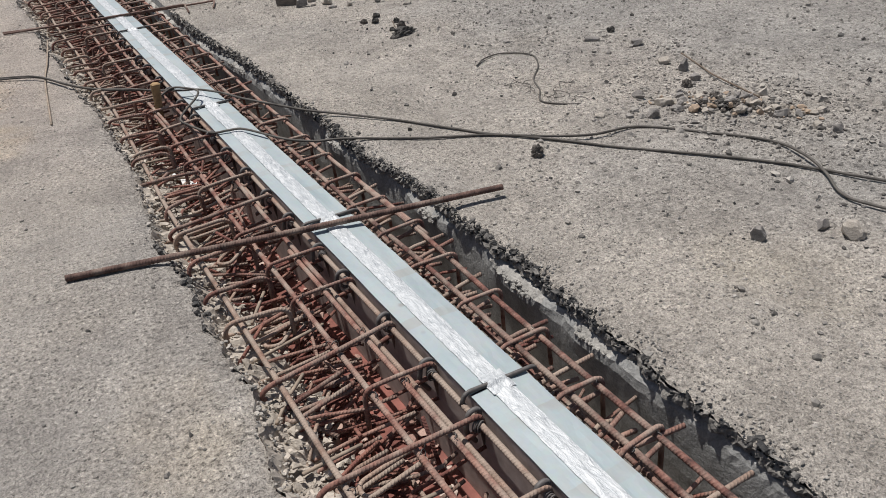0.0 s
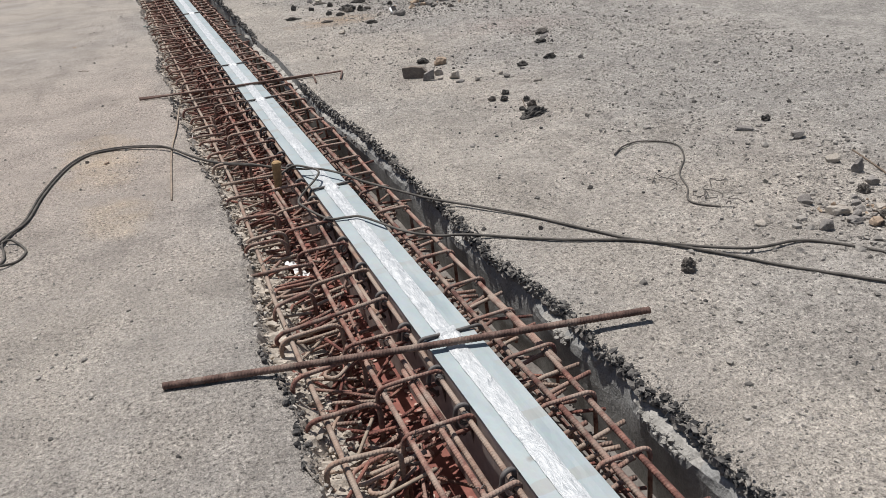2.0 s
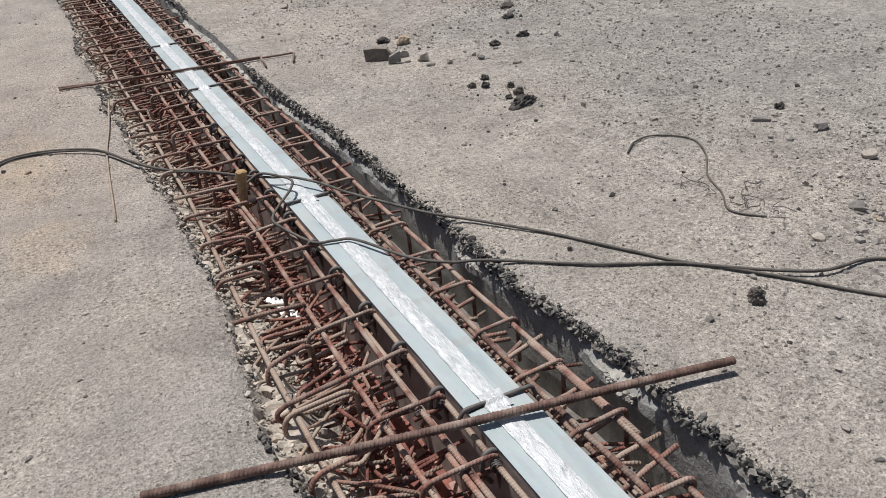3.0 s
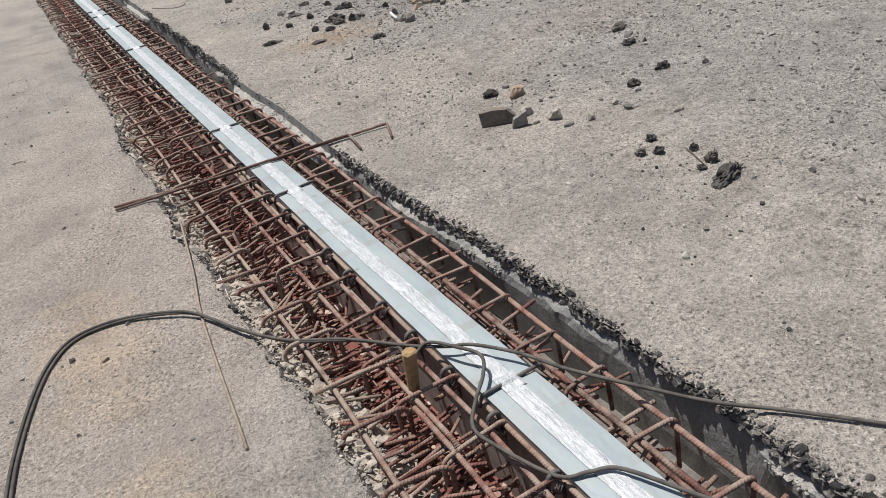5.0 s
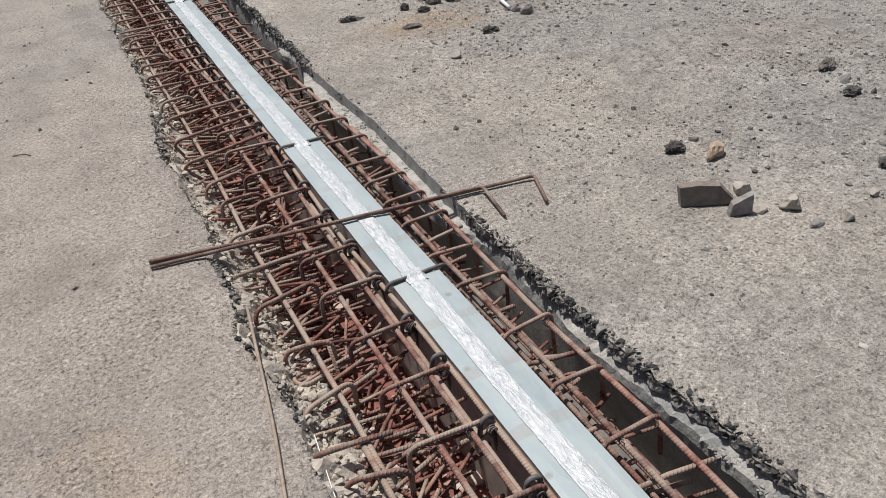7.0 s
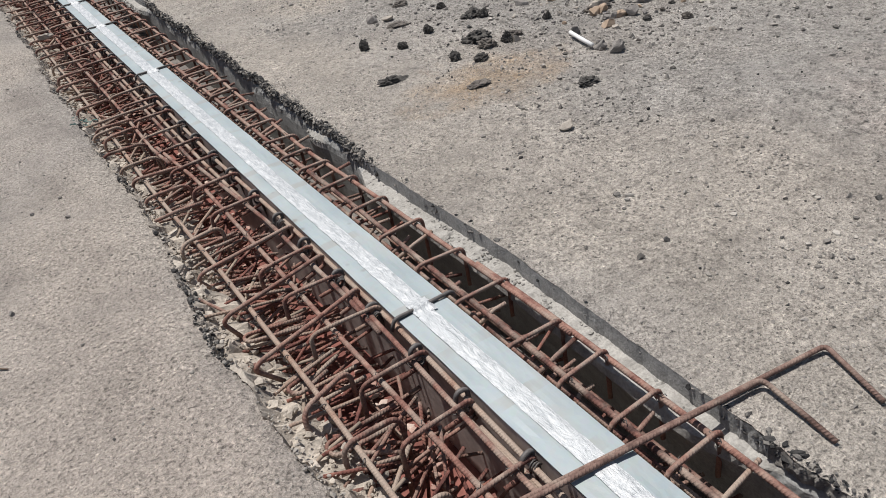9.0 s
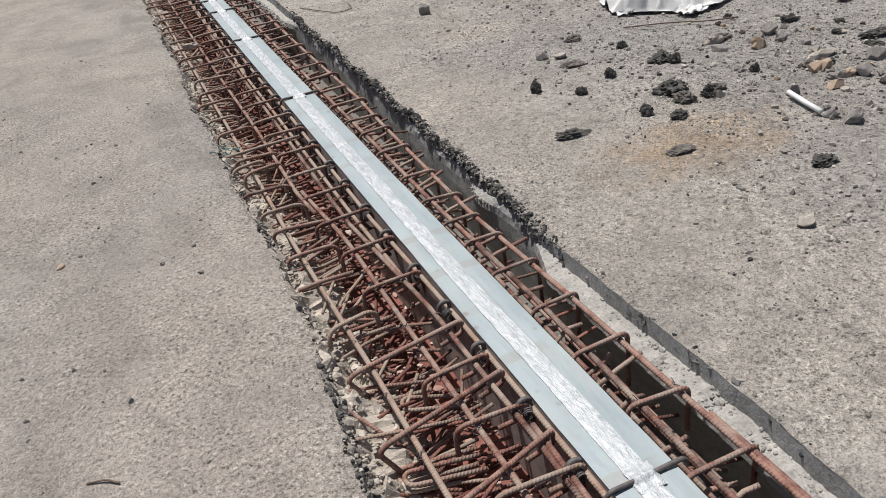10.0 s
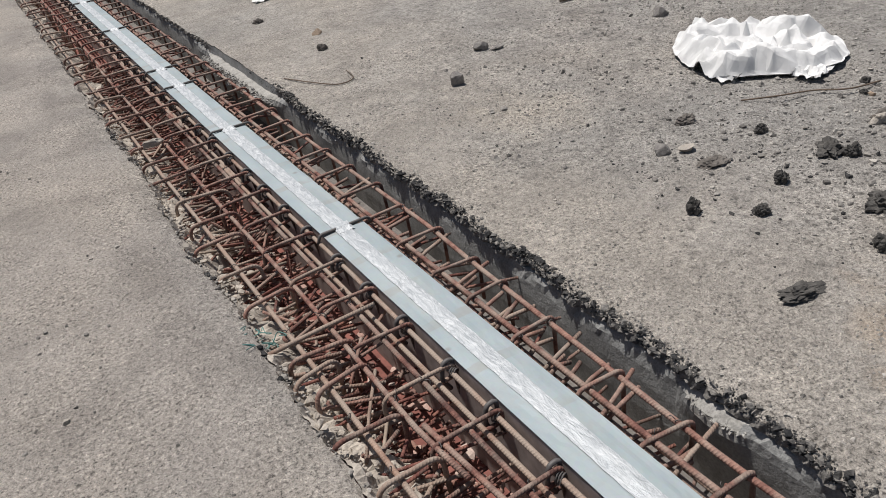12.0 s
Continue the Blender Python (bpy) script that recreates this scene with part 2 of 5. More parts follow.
RUST_DUSTY = mat_rust("dusty_rebar", (0.13, 0.075, 0.056), (0.275, 0.168, 0.123), (0.39, 0.275, 0.21), 0.9)
RUST_DARK = mat_rust("dark_rebar", (0.07, 0.042, 0.035), (0.15, 0.09, 0.073), (0.25, 0.165, 0.135), 0.15)
TAN_STEEL = mat_plain("tan_rusted_rod", (0.3, 0.24, 0.188), 0.85, 0.3, var=0.3, scale=40.0)
STEEL_DARK = mat_plain("dark_steel", (0.1, 0.09, 0.085), 0.6, 0.5, var=0.35, scale=60.0)
SHEET = mat_sheet()
FOIL = mat_foil()
CABLE = mat_plain("dusty_rubber", (0.1, 0.09, 0.08), 0.8, 0.3, var=0.45, scale=18.0, relief=0.001)
WOOD = mat_plain("raw_wood", (0.34, 0.225, 0.115), 0.8, 0.3, var=0.35, scale=45.0)
CLOTH = mat_cloth()
PEBBLE = mat_pebble("loose_gravel", (0.1, 0.092, 0.085), (0.24, 0.222, 0.2), (0.34, 0.314, 0.282), (0.48, 0.44, 0.39))
CHIPS = mat_pebble("terracotta_chips", (0.17, 0.095, 0.08), (0.33, 0.2, 0.165), (0.45, 0.31, 0.26), (0.54, 0.44, 0.38))
# darker grey than the concrete walls, for the right part of the floor
FLOOR_GREY = mat_concrete("dark_concrete", (0.12, 0.108, 0.098), (0.22, 0.2, 0.185))
DUSTY = mat_pebble("dusty_crumbs", (0.1, 0.093, 0.085), (0.27, 0.25, 0.228), (0.36, 0.333, 0.3), (0.44, 0.405, 0.365))
STONE_GREY = mat_stone("grey_stone", (0.17, 0.155, 0.145), (0.33, 0.305, 0.28))
STONE_BROWN = mat_stone("brown_stone", (0.15, 0.125, 0.105), (0.26, 0.22, 0.185))
STONE_PALE = mat_stone("pale_stone", (0.31, 0.275, 0.235), (0.48, 0.43, 0.375))
STONE_ORANGE = mat_stone("orange_stone", (0.33, 0.245, 0.175), (0.46, 0.355, 0.27))
CLOD_DARK = mat_stone("asphalt_clod", (0.03, 0.028, 0.027), (0.135, 0.125, 0.113))
CLOD_BROWN = mat_stone("dried_clod", (0.065, 0.056, 0.05), (0.21, 0.187, 0.165))
NET = mat_plain("green_plastic", (0.1, 0.22, 0.2), 0.6, 0.4, var=0.3)
TWIG = mat_plain("dry_twig", (0.16, 0.12, 0.09), 0.85, 0.3, var=0.3, scale=80.0)
KERB = mat_concrete("kerb_concrete", (0.27, 0.265, 0.255), (0.36, 0.35, 0.335))


# ---- mesh helpers ----
def rnd(a, b):
    return random.uniform(a, b)


def n3(x, y, z=0.0):
    return noise.noise(Vector((x, y, z)))


class Mesh:
    """Collects points and faces, then becomes one object."""

    def __init__(self):
        self.v, self.f, self.uv, self.mi = [], [], [], []

    def face(self, idx, uv=None, mi=0):
        self.f.append(idx)
        self.uv.append(uv or [(0.0, 0.0)] * len(idx))
        self.mi.append(mi)

    def tube(self, pts, r, seg=6, swell=None):
        pts = [Vector(p) for p in pts]
        n, s, base = len(pts), 0.0, len(self.v)
        tan = [(pts[min(i + 1, n - 1)] - pts[max(i - 1, 0)]).normalized() for i in range(n)]
        side = tan[0].orthogonal().normalized()
        lengths = []
        for i, p in enumerate(pts):
            if i:
                s += (p - pts[i - 1]).length
                side = (side - tan[i] * side.dot(tan[i])).normalized()
            lengths.append(s)
            up = tan[i].cross(side)
            for k in range(seg):
                a = 2 * math.pi * k / seg
                rr = r * (swell(s, a) if swell else 1.0)
                self.v.append(p + (side * math.cos(a) + up * math.sin(a)) * rr)
        for i in range(n - 1):
            for k in range(seg):
                k2 = (k + 1) % seg
                a, b = base + i * seg, base + (i + 1) * seg
                u0, u1, w0, w1 = lengths[i], lengths[i + 1], k / seg, (k + 1) / seg
                self.face([a + k, a + k2, b + k2, b + k], [(u0, w0), (u0, w1), (u1, w1), (u1, w0)])
        self.face([base + k for k in reversed(range(seg))])
        self.face([base + (n - 1) * seg + k for k in range(seg)])
        return self

    def box(self, x0, y0, z0, x1, y1, z1, mi=0):
        b = len(self.v)
        self.v += [Vector((x, y, z)) for z in (z0, z1) for y in (y0, y1) for x in (x0, x1)]
        for q in ((0, 2, 3, 1), (4, 5, 7, 6), (0, 1, 5, 4), (2, 6, 7, 3), (0, 4, 6, 2), (1, 3, 7, 5)):
            self.face([b + i for i in q], None, mi)
        return self

    def lump(self, place, size, rough=0.35, turn=0.0, seed=0.0):
        """A small angular stone of twenty faces."""
        b = len(self.v)
        c, s = math.cos(turn), math.sin(turn)
        for q in ICO[0]:
            k = 1 + rough * n3(q[0] * 1.3 + seed, q[1] * 1.3 - seed, q[2] * 1.3 + 2 * seed)
            x, y, z = q[0] * k * size[0], q[1] * k * size[1], q[2] * k * size[2]
            self.v.append(Vector((place[0] + c * x - s * y, place[1] + s * x + c * y, place[2] + z)))
        for f in ICO[1]:
            self.face([b + i for i in f])
        return self

    def data(self, name, mats, smooth=False):
        me = bpy.data.meshes.new(name)
        me.from_pydata([tuple(v) for v in self.v], [], self.f)
        layer = me.uv_layers.new(name="UVMap")
        flat = [c for face in self.uv for uv in face for c in uv]
        layer.data.foreach_set("uv", flat)
        for m in mats if isinstance(mats, (list, tuple)) else [mats]:
            me.materials.append(m)
        me.polygons.foreach_set("material_index", self.mi)
        if smooth:
            me.polygons.foreach_set("use_smooth", [True] * len(self.f))
        me.update()
        return me


def ico():
    bm = bmesh.new()
    bmesh.ops.create_icosphere(bm, subdivisions=1, radius=1.0)
    out = [tuple(v.co) for v in bm.verts], [[v.index for v in f.verts] for f in bm.faces]
    bm.free()
    return out


ICO = ico()


def thing(name, label, category, group="", kind="", at=(0, 0, 0)):
    ob = new(name)
    ob.location = at
    return tagged(ob, label, category, group, kind)


def part(name, data, parent, label="", m=None):
    ob = new(name, data)
    if m is not None:
        ob.matrix_basis = m
    ob.parent = parent
    return tagged(ob, label)


def fillet(pts, r, n=5):
    """Rounds the inner corners of a line."""
    pts = [Vector(p) for p in pts]
    out = [pts[0]]
    for a, b, c in zip(pts, pts[1:], pts[2:]):
        d1, d2 = (a - b), (c - b)
        k = min(r, d1.length * 0.49, d2.length * 0.49)
        p, q = b + d1.normalized() * k, b + d2.normalized() * k
        for i in range(n + 1):
            t = i / n
            out.append(p.lerp(b, t).lerp(b.lerp(q, t), t))
    return out + [pts[-1]]


def spline(pts, n=8):
    """A smooth line through the given points."""
    p = [Vector(q) for q in pts]
    p = [p[0] * 2 - p[1]] + p + [p[-1] * 2 - p[-2]]
    out = []
    for i in range(1, len(p) - 2):
        for j in range(n):
            t = j / n
            a, b, c, d = p[i - 1 : i + 3]
            out.append(0.5 * ((2 * b) + (c - a) * t + (2 * a - 5 * b + 4 * c - d) * t * t + (3 * b - a - 3 * c + d) * t**3))
    return out + [p[-2]]


# ---- the ground, cut by the trench ----
Y0, Y1 = -2.0, 25.0      # the trench's ends
FLOOR_Z = -0.38


LEFT_Y = (-2.0, 1.28, 1.67, 2.3, 2.86, 3.37, 4.25, 4.64, 5.04, 5.5, 5.95, 6.76, 7.13, 7.66, 8.2, 8.88, 9.5, 9.97, 10.7, 11.5, 12.75, 25.0)
LEFT_X = (-0.70, -0.70, -0.64, -0.645, -0.655, -0.593, -0.595, -0.613, -0.63, -0.63, -0.672, -0.62, -0.645, -0.655, -0.61, -0.598, -0.62, -0.605, -0.62, -0.596, -0.594, -0.6)
RIGHT_Y = (-2.0, 0.6, 1.2, 1.6, 2.2, 2.6, 2.85, 3.4, 4.3, 4.77, 5.45, 6.4, 7.3, 7.7, 8.2, 8.75, 9.5, 10.6, 11.5, 13.2, 25.0)
RIGHT_X = (0.31, 0.315, 0.345, 0.35, 0.362, 0.365, 0.335, 0.355, 0.35, 0.353, 0.305, 0.312, 0.345, 0.335, 0.325, 0.348, 0.355, 0.38, 0.39, 0.41, 0.41)


def edge_left(y):
    return float(np.interp(y, LEFT_Y, LEFT_X)) + 0.022 * n3(y * 5.0, 7.7) + 0.016 * n3(y * 19.0, 1.3) + 0.008 * n3(y * 55.0, 5.0)


def base_right(y):
    return float(np.interp(y, RIGHT_Y, RIGHT_X))


def sawn(y):
    """1 where the right edge was sawn clean, 0 where it is broken."""
    t = max(0.0, min(1.0, (y - 6.0) / 0.4)) * max(0.0, min(1.0, (8.5 - y) / 0.3))
    u = max(0.0, min(1.0, (y - 12.2) / 0.4)) * max(0.0, min(1.0, (14.0 - y) / 0.4))
    return max(t, u)


def edge_right(y):
    k = 1 - 0.75 * sawn(y)
    return base_right(y) + k * (0.022 * n3(y * 4.0, 17.7) + 0.016 * n3(y * 17.0, 11.3) + 0.008 * n3(y * 60.0, 15.0))


def ground_z(x, y):
    side = 1.0 if x > 0 else 0.5
    z = side * (0.012 * n3(x * 0.9, y * 0.9, 4.0) + 0.006 * n3(x * 3.0, y * 3.0, 8.0)) + 0.0016 * n3(x * 22.0, y * 22.0, 2.0)
    far = min(1.0, max(0.0, (abs(x - 0.3) - 1.0) / 1.5)) if x > 0 else 0.0
    d = ((x - 2.1) / 0.9) ** 2 + ((y - 7.2) / 0.8) ** 2
    mound = 0.05 * max(0.0, 1 - d) ** 2 * (1 + 0.6 * n3(x * 4.0, y * 4.0, 44.0)) if d < 1 else 0.0
    return z + mound + far * (0.016 * n3(x * 0.6, y * 0.6, 30.0) + 0.008 * n3(x * 4.5, y * 4.5, 33.0) + 0.006 * n3(x * 10.0, y * 10.0, 37.0))


def build_ground():
    ys = [-90.0, -30.0, -10.0, -4.0, Y0]
    y = -0.2
    ys += [-1.0, y]
    while y < 13.0:
        y += 0.014
        ys.append(y)
    while y < Y1 - 0.1:
        y += 0.05
        ys.append(y)
    ys += [Y1, 30.0, 40.0, 90.0, 250.0]
    offs = [0.0, 0.006, 0.014, 0.025, 0.04, 0.06, 0.085, 0.115, 0.15, 0.19, 0.24, 0.29, 0.34, 0.4] + [0.46 + 0.06 * i for i in range(44)] + [3.15, 3.3, 3.5, 3.8, 4.2, 4.8, 6.0, 12.0, 40.0, 150.0]
    m = Mesh()
    nc = len(offs)
    for y in ys:
        inside = Y0 <= y <= Y1
        el, er = edge_left(y), edge_right(y)
        for sgn, e in ((-1, el), (1, er)):
            rough = 1.0 if sgn < 0 else 1 - sawn(y)
            for i, o in enumerate(offs):
                x = e + sgn * o
                z = ground_z(x, y)
                if o < 0.1:
                    k = (1 - o / 0.1) ** 2
                    z += k * rough * (-0.014 + 0.014 * n3(x * 45.0, y * 45.0, 6.0))
                m.v.append(Vector((x, y, z)))
    for j in range(len(ys) - 1):
        a, b = j * 2 * nc, (j + 1) * 2 * nc
        for i in range(nc - 1):
            m.face([a + i, b + i, b + i + 1, a + i + 1])
            m.face([a + nc + i, a + nc + i + 1, b + nc + i + 1, b + nc + i])
        if ys[j + 1] <= Y0 or ys[j] >= Y1:
            m.face([a, a + nc, b + nc, b])
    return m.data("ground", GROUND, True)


ground = tagged(new("ground", build_ground()), "weathered grey dusty asphalt cut by a long open trench", "ground", kind="structure")


def strip(fx, z_of, y0, y1, step, rows):
    """A wall along y; fx(y, row) gives x, z_of(y, row) gives z."""
    m = Mesh()
    n = int((y1 - y0) / step) + 1
    for j in range(n):
        y = y0 + j * (y1 - y0) / (n - 1)
        for r in range(rows):
            m.v.append(Vector((fx(y, r), y, z_of(y, r))))
    for j in range(n - 1):
        for r in range(rows - 1):
            a = j * rows + r
            m.face([a, a + 1, a + rows + 1, a + rows])
    return m


# broken asphalt layer on the right: a dark face about 7 cm deep
def lip_x(y, r):
    e = edge_right(y)
    k = 1 - sawn(y)
    return e + (0.0, -0.001, -0.002, -0.003, 0.04)[r] + k * (0.016 * n3(y * 30.0, r * 3.1, 1.0) + 0.01 * n3(y * 70.0, r * 2.1, 4.0)) * (r > 0)


def lip_z(y, r):
    k = 1 - sawn(y)
    return (-0.004, -0.018 - 0.008 * (1 - k), -0.034 - 0.014 * (1 - k), -0.05 - 0.025 * (1 - k), -0.058 - 0.022 * (1 - k))[r] + (r > 0) * k * 0.012 * n3(y * 25.0, r * 5.0, 9.0) - (r == 0) * k * 0.012


lip_m = strip(lip_x, lip_z, Y0, Y1, 0.012, 5)
for q, f in enumerate(lip_m.f):
    lip_m.mi[q] = 1 if sawn(lip_m.v[f[0]].y) > 0.5 else 0
lip = tagged(new("asphalt_edge", lip_m.data("asphalt_edge", [BITUMEN, CONCRETE_WALL])), "dark broken edge of the asphalt layer", "asphalt edge", kind="structure")


# concrete side of the trench on the right, with a broken pale ledge
def ledge(y):
    a = 0.1 + 0.9 * n3(y * 2.1, 54.0)
    for c, w in ((1.25, 0.35), (1.75, 0.25), (2.35, 0.3), (5.0, 1.0), (8.9, 0.14), (3.3, 0.15)):
        a += 0.8 * max(0.0, 1 - ((y - c) / w) ** 2)
    return max(0.0, min(1.0, max(a * 0.6, sawn(y))))


def wall_x(y, r):
    g = ledge(y)
    k = 0.055 + 0.025 * sawn(y)
    w = (0.40, 0.365 - 0.02 * g, 0.36 - k * g, 0.355 - k * g, 0.35 - 0.5 * k * g, 0.35, 0.36)[r]
    return w + base_right(y) - 0.354 + (0.012 * n3(y * 9.0, r * 2.0, 21.0) + 0.008 * n3(y * 33.0, r * 2.0, 24.0)) * (1.0 if 0 < r < 3 else 0.15)


def wall_z(y, r):
    return (-0.050, -0.056 - 0.014 * sawn(y), -0.078, -0.11, -0.17, -0.28, FLOOR_Z)[r] + (0.010 * n3(y * 11.0, r * 3.0, 31.0) + 0.006 * n3(y * 40.0, r * 3.0, 33.0)) * (0 < r < 4)


def build_wall_right():
    m = strip(wall_x, wall_z, Y0, Y1, 0.02, 7)
    rows = 7
    for k, f in enumerate(m.f):
        y = m.v[f[0]].y
        r = f[0] % rows
        g = ledge(y) + 0.35 * n3(y * 7.0, r * 4.0, 77.0)
        m.mi[k] = 1 if (r <= 1 and g > 0.42) or (r == 2 and g > 0.62) else 0
    return m.data("wall_right", [CONCRETE_WALL, CONCRETE_WHITE])


tagged(new("wall_right", build_wall_right()), "dark stained concrete side of the trench with pale broken ledge", "trench wall", kind="structure")


# left side: broken concrete bank that slopes under the cage
def bank_x(y, r):
    e = edge_left(y)
    w = (0.0, 0.015, 0.05, 0.095, 0.14, 0.18, 0.22, 0.25)[r]
    return e + w * (1 + 0.4 * n3(y * 2.0, 61.0)) + (0.025 * n3(y * 14.0, r * 2.0, 62.0)) * (r > 0)


def bank_z(y, r):
    w = (-0.006, -0.045, -0.08, -0.105, -0.135, -0.18, -0.27, FLOOR_Z - 0.02)[r]
    return w + (0.06 * n3(y * 7.0, r * 1.4, 65.0) + 0.035 * n3(y * 24.0, r * 2.4, 66.0)) * (0 < r < 7)


tagged(new("wall_left", strip(bank_x, bank_z, Y0, Y1, 0.016, 8).data("wall_left", RUBBLE)), "broken pale concrete bank along the trench edge", "trench wall", kind="structure")

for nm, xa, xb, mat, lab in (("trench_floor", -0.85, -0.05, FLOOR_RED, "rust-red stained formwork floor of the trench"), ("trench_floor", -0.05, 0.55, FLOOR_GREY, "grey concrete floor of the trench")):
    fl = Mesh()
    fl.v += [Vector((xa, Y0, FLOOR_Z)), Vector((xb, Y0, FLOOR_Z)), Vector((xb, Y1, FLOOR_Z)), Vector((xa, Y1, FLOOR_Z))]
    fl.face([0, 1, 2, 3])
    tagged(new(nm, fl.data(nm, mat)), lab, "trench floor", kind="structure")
for yy, nm in ((Y0, "wall_near"), (Y1, "wall_far")):
    w = Mesh().box(-0.9, yy - (0.1 if yy < 0 else -0.012), FLOOR_Z, 0.6, yy + (-0.012 if yy < 0 else 0.1), -0.02)
    tagged(new(nm, w.data(nm, CONCRETE_WALL)), "concrete end of the trench", "trench wall", kind="structure")

# far end: a low grey concrete barrier and a board fence
bar_w = Mesh().box(-12.0, 22.0, -0.02, -0.5, 22.3, 0.85)
tagged(new("barrier_wall", bar_w.data("barrier_wall", KERB)), "low grey concrete barrier at the far end", "barrier", kind="structure")


# ---- joint former and its cover ----
former = thing("joint_former", "brown steel joint former standing in the trench", "joint former", at=(0, 0, 0))
fm = Mesh()
fm.box(-0.144, Y0 + 0.02, FLOOR_Z + 0.002, -0.138, Y1 - 0.02, -0.012)
part("side_plate", fm.data("side_plate", FORMER), former)
fm = Mesh()
fm.box(0.012, Y0 + 0.02, FLOOR_Z + 0.002, 0.018, Y1 - 0.02, -0.018)
part("side_plate", fm.data("side_plate", FORMER), former)

JOINTS = [-1.6, 1.292, 2.437, 3.99, 5.935, 7.235, 10.465, 11.94, 12.975, 13.46, 15.05, 16.6, 18.0, 20.4, 24.8]
PL, PR, TL, TR = -0.146, 0.036, -0.092, -0.030


def sheet_part(x0, x1, y0, y1, z_in, z_out, seed):
    """A thin strip of sheet, dented a little, with its outer edge turned down."""
    m = Mesh()
    ny, xs = max(4, int((y1 - y0) / 0.03)), 7
    for top in (0, 1):
        for j in range(ny + 1):
            y = y0 + (y1 - y0) * j / ny
            for i in range(xs):
                t = i / (xs - 1)
                z = z_in + (z_out - z_in) * t + 0.0022 * n3(y * 3.0 + seed, t * 2.0, 5.0) + 0.0009 * n3(y * 16.0 + seed, t * 5.0, 8.0)
                edge = 0.0018 * n3(y * 6.0 + seed, 3.0) * t
                m.v.append(Vector((x0 + (x1 - x0) * t + edge, y, z + (0.0 if top else -0.0025))))
    w, off = xs, (ny + 1) * xs
    for j in range(ny):
        for i in range(xs - 1):
            a = j * w + i
            m.face([off + a, off + a + 1, off + a + w + 1, off + a + w])
            m.face([a, a + w, a + w + 1, a + 1])
        for i in (0, xs - 1):
            a = j * w + i
            m.face([a, a + w, off + a + w, off + a])
    for j in (0, ny):
        for i in range(xs - 1):
            a = j * w + i
            m.face([a, a + 1, off + a + 1, off + a])
    return m.data("sheet", SHEET, False)


def tape_part(y0, y1, seed):
    """Foil tape pressed over the seam, wrinkled, with ragged edges."""
    m = Mesh()
    ny, xs = max(4, int((y1 - y0) / 0.01)), 13
    for j in range(ny + 1):
        y = y0 + (y1 - y0) * j / ny
        drift = 0.006 * n3(y * 1.2 + seed, 9.0)
        for i in range(xs):
            t = i / (xs - 1)
            x = TL + (TR - TL) * t + drift + (0.0025 * n3(y * 20.0, t * 3 + seed) if i in (0, xs - 1) else 0)
            crown = math.sin(math.pi * t)
            z = 0.0035 + 0.002 * crown + 0.0022 * crown * abs(n3(x * 60.0 + 2 * n3(y * 5, 3), y * 9.0, seed)) + 0.0026 * crown * n3(x * 40.0, y * 6.0, seed + 7)
            m.v.append(Vector((x, y, z)))
    for j in range(ny):
        for i in range(xs - 1):
            a = j * xs + i
            m.face([a, a + 1, a + xs + 1, a + xs])
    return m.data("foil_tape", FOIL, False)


for k, (a, b) in enumerate(zip(JOINTS, JOINTS[1:])):
    cover = thing("joint_cover", "galvanised sheet cover strips with a crinkled foil tape seam", "joint cover", "covers of the joint", at=(0, 0, 0))
    part("sheet", sheet_part(-0.048, PL, a + 0.003, b - 0.003, 0.0025, -0.002, k * 3.1), cover, "pale blue-grey galvanised sheet")
    part("sheet", sheet_part(-0.048, PR, a + 0.003, b - 0.003, 0.0015, -0.002, k * 3.1 + 50), cover, "pale blue-grey galvanised sheet")
    part("foil_tape", tape_part(a, b, k * 1.7), cover, "wrinkled shiny aluminium tape")

# crinkled foil patches over the joints
def patch_mesh(seed):
    m = Mesh()
    nx, ny = 14, 16
    for j in range(ny):
        for i in range(nx):
            u, v = i / (nx - 1), j / (ny - 1)
            x = TL - 0.004 + (TR - TL + 0.012) * u + 0.003 * n3(v * 5, seed, 2.0)
            y = -0.04 + 0.08 * v + 0.004 * n3(u * 5, seed, 4.0)
            ridge = math.exp(-((y / 0.012) ** 2)) * 0.009
            rim = min(1.0, 6 * u, 6 * (1 - u), 6 * v, 6 * (1 - v))
            m.v.append(Vector((x, y, 0.0052 + rim * (0.0035 + ridge + 0.0022 * abs(n3(x * 70.0, y * 60.0, seed))))))
    for j in range(ny - 1):
        for i in range(nx - 1):
            a = j * nx + i
            m.face([a, a + 1, a + nx + 1, a + nx])
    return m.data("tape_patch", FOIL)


for k, y in enumerate(JOINTS[1:-1]):
    patch = tagged(new("tape_patch", patch_mesh(k * 5.0)), "crinkled foil tape patch over the cover joint", "tape", "tape patches")
    patch.location = (0.002 * (k % 3), y, 0)

# dark holding rods across the cover at its joints
for k, y in enumerate(JOINTS[1:-1]):
    rod = Mesh()
    s = rnd(-0.01, 0.01)
    rod.tube(fillet([(-0.172, y + s, -0.03), (-0.16, y + s, 0.009), (-0.10, y + 0.5 * s, 0.0075), (-0.065, y, 0.0068)], 0.02), 0.0068, 7)
    part_a = thing("holding_rod", "dark steel rod hooked over the cover joint", "steel rod", "holding rods", at=(0, 0, 0))
    part("rod", rod.data("rod", STEEL_DARK, True), part_a)
    rod = Mesh()
    rod.tube(fillet([(-0.035, y, 0.0065), (0.0, y - 0.5 * s, 0.0075), (0.062, y - s, 0.008), (0.072, y - s, -0.02)], 0.02), 0.0068, 7)
    part("rod", rod.data("rod", STEEL_DARK, True), part_a)


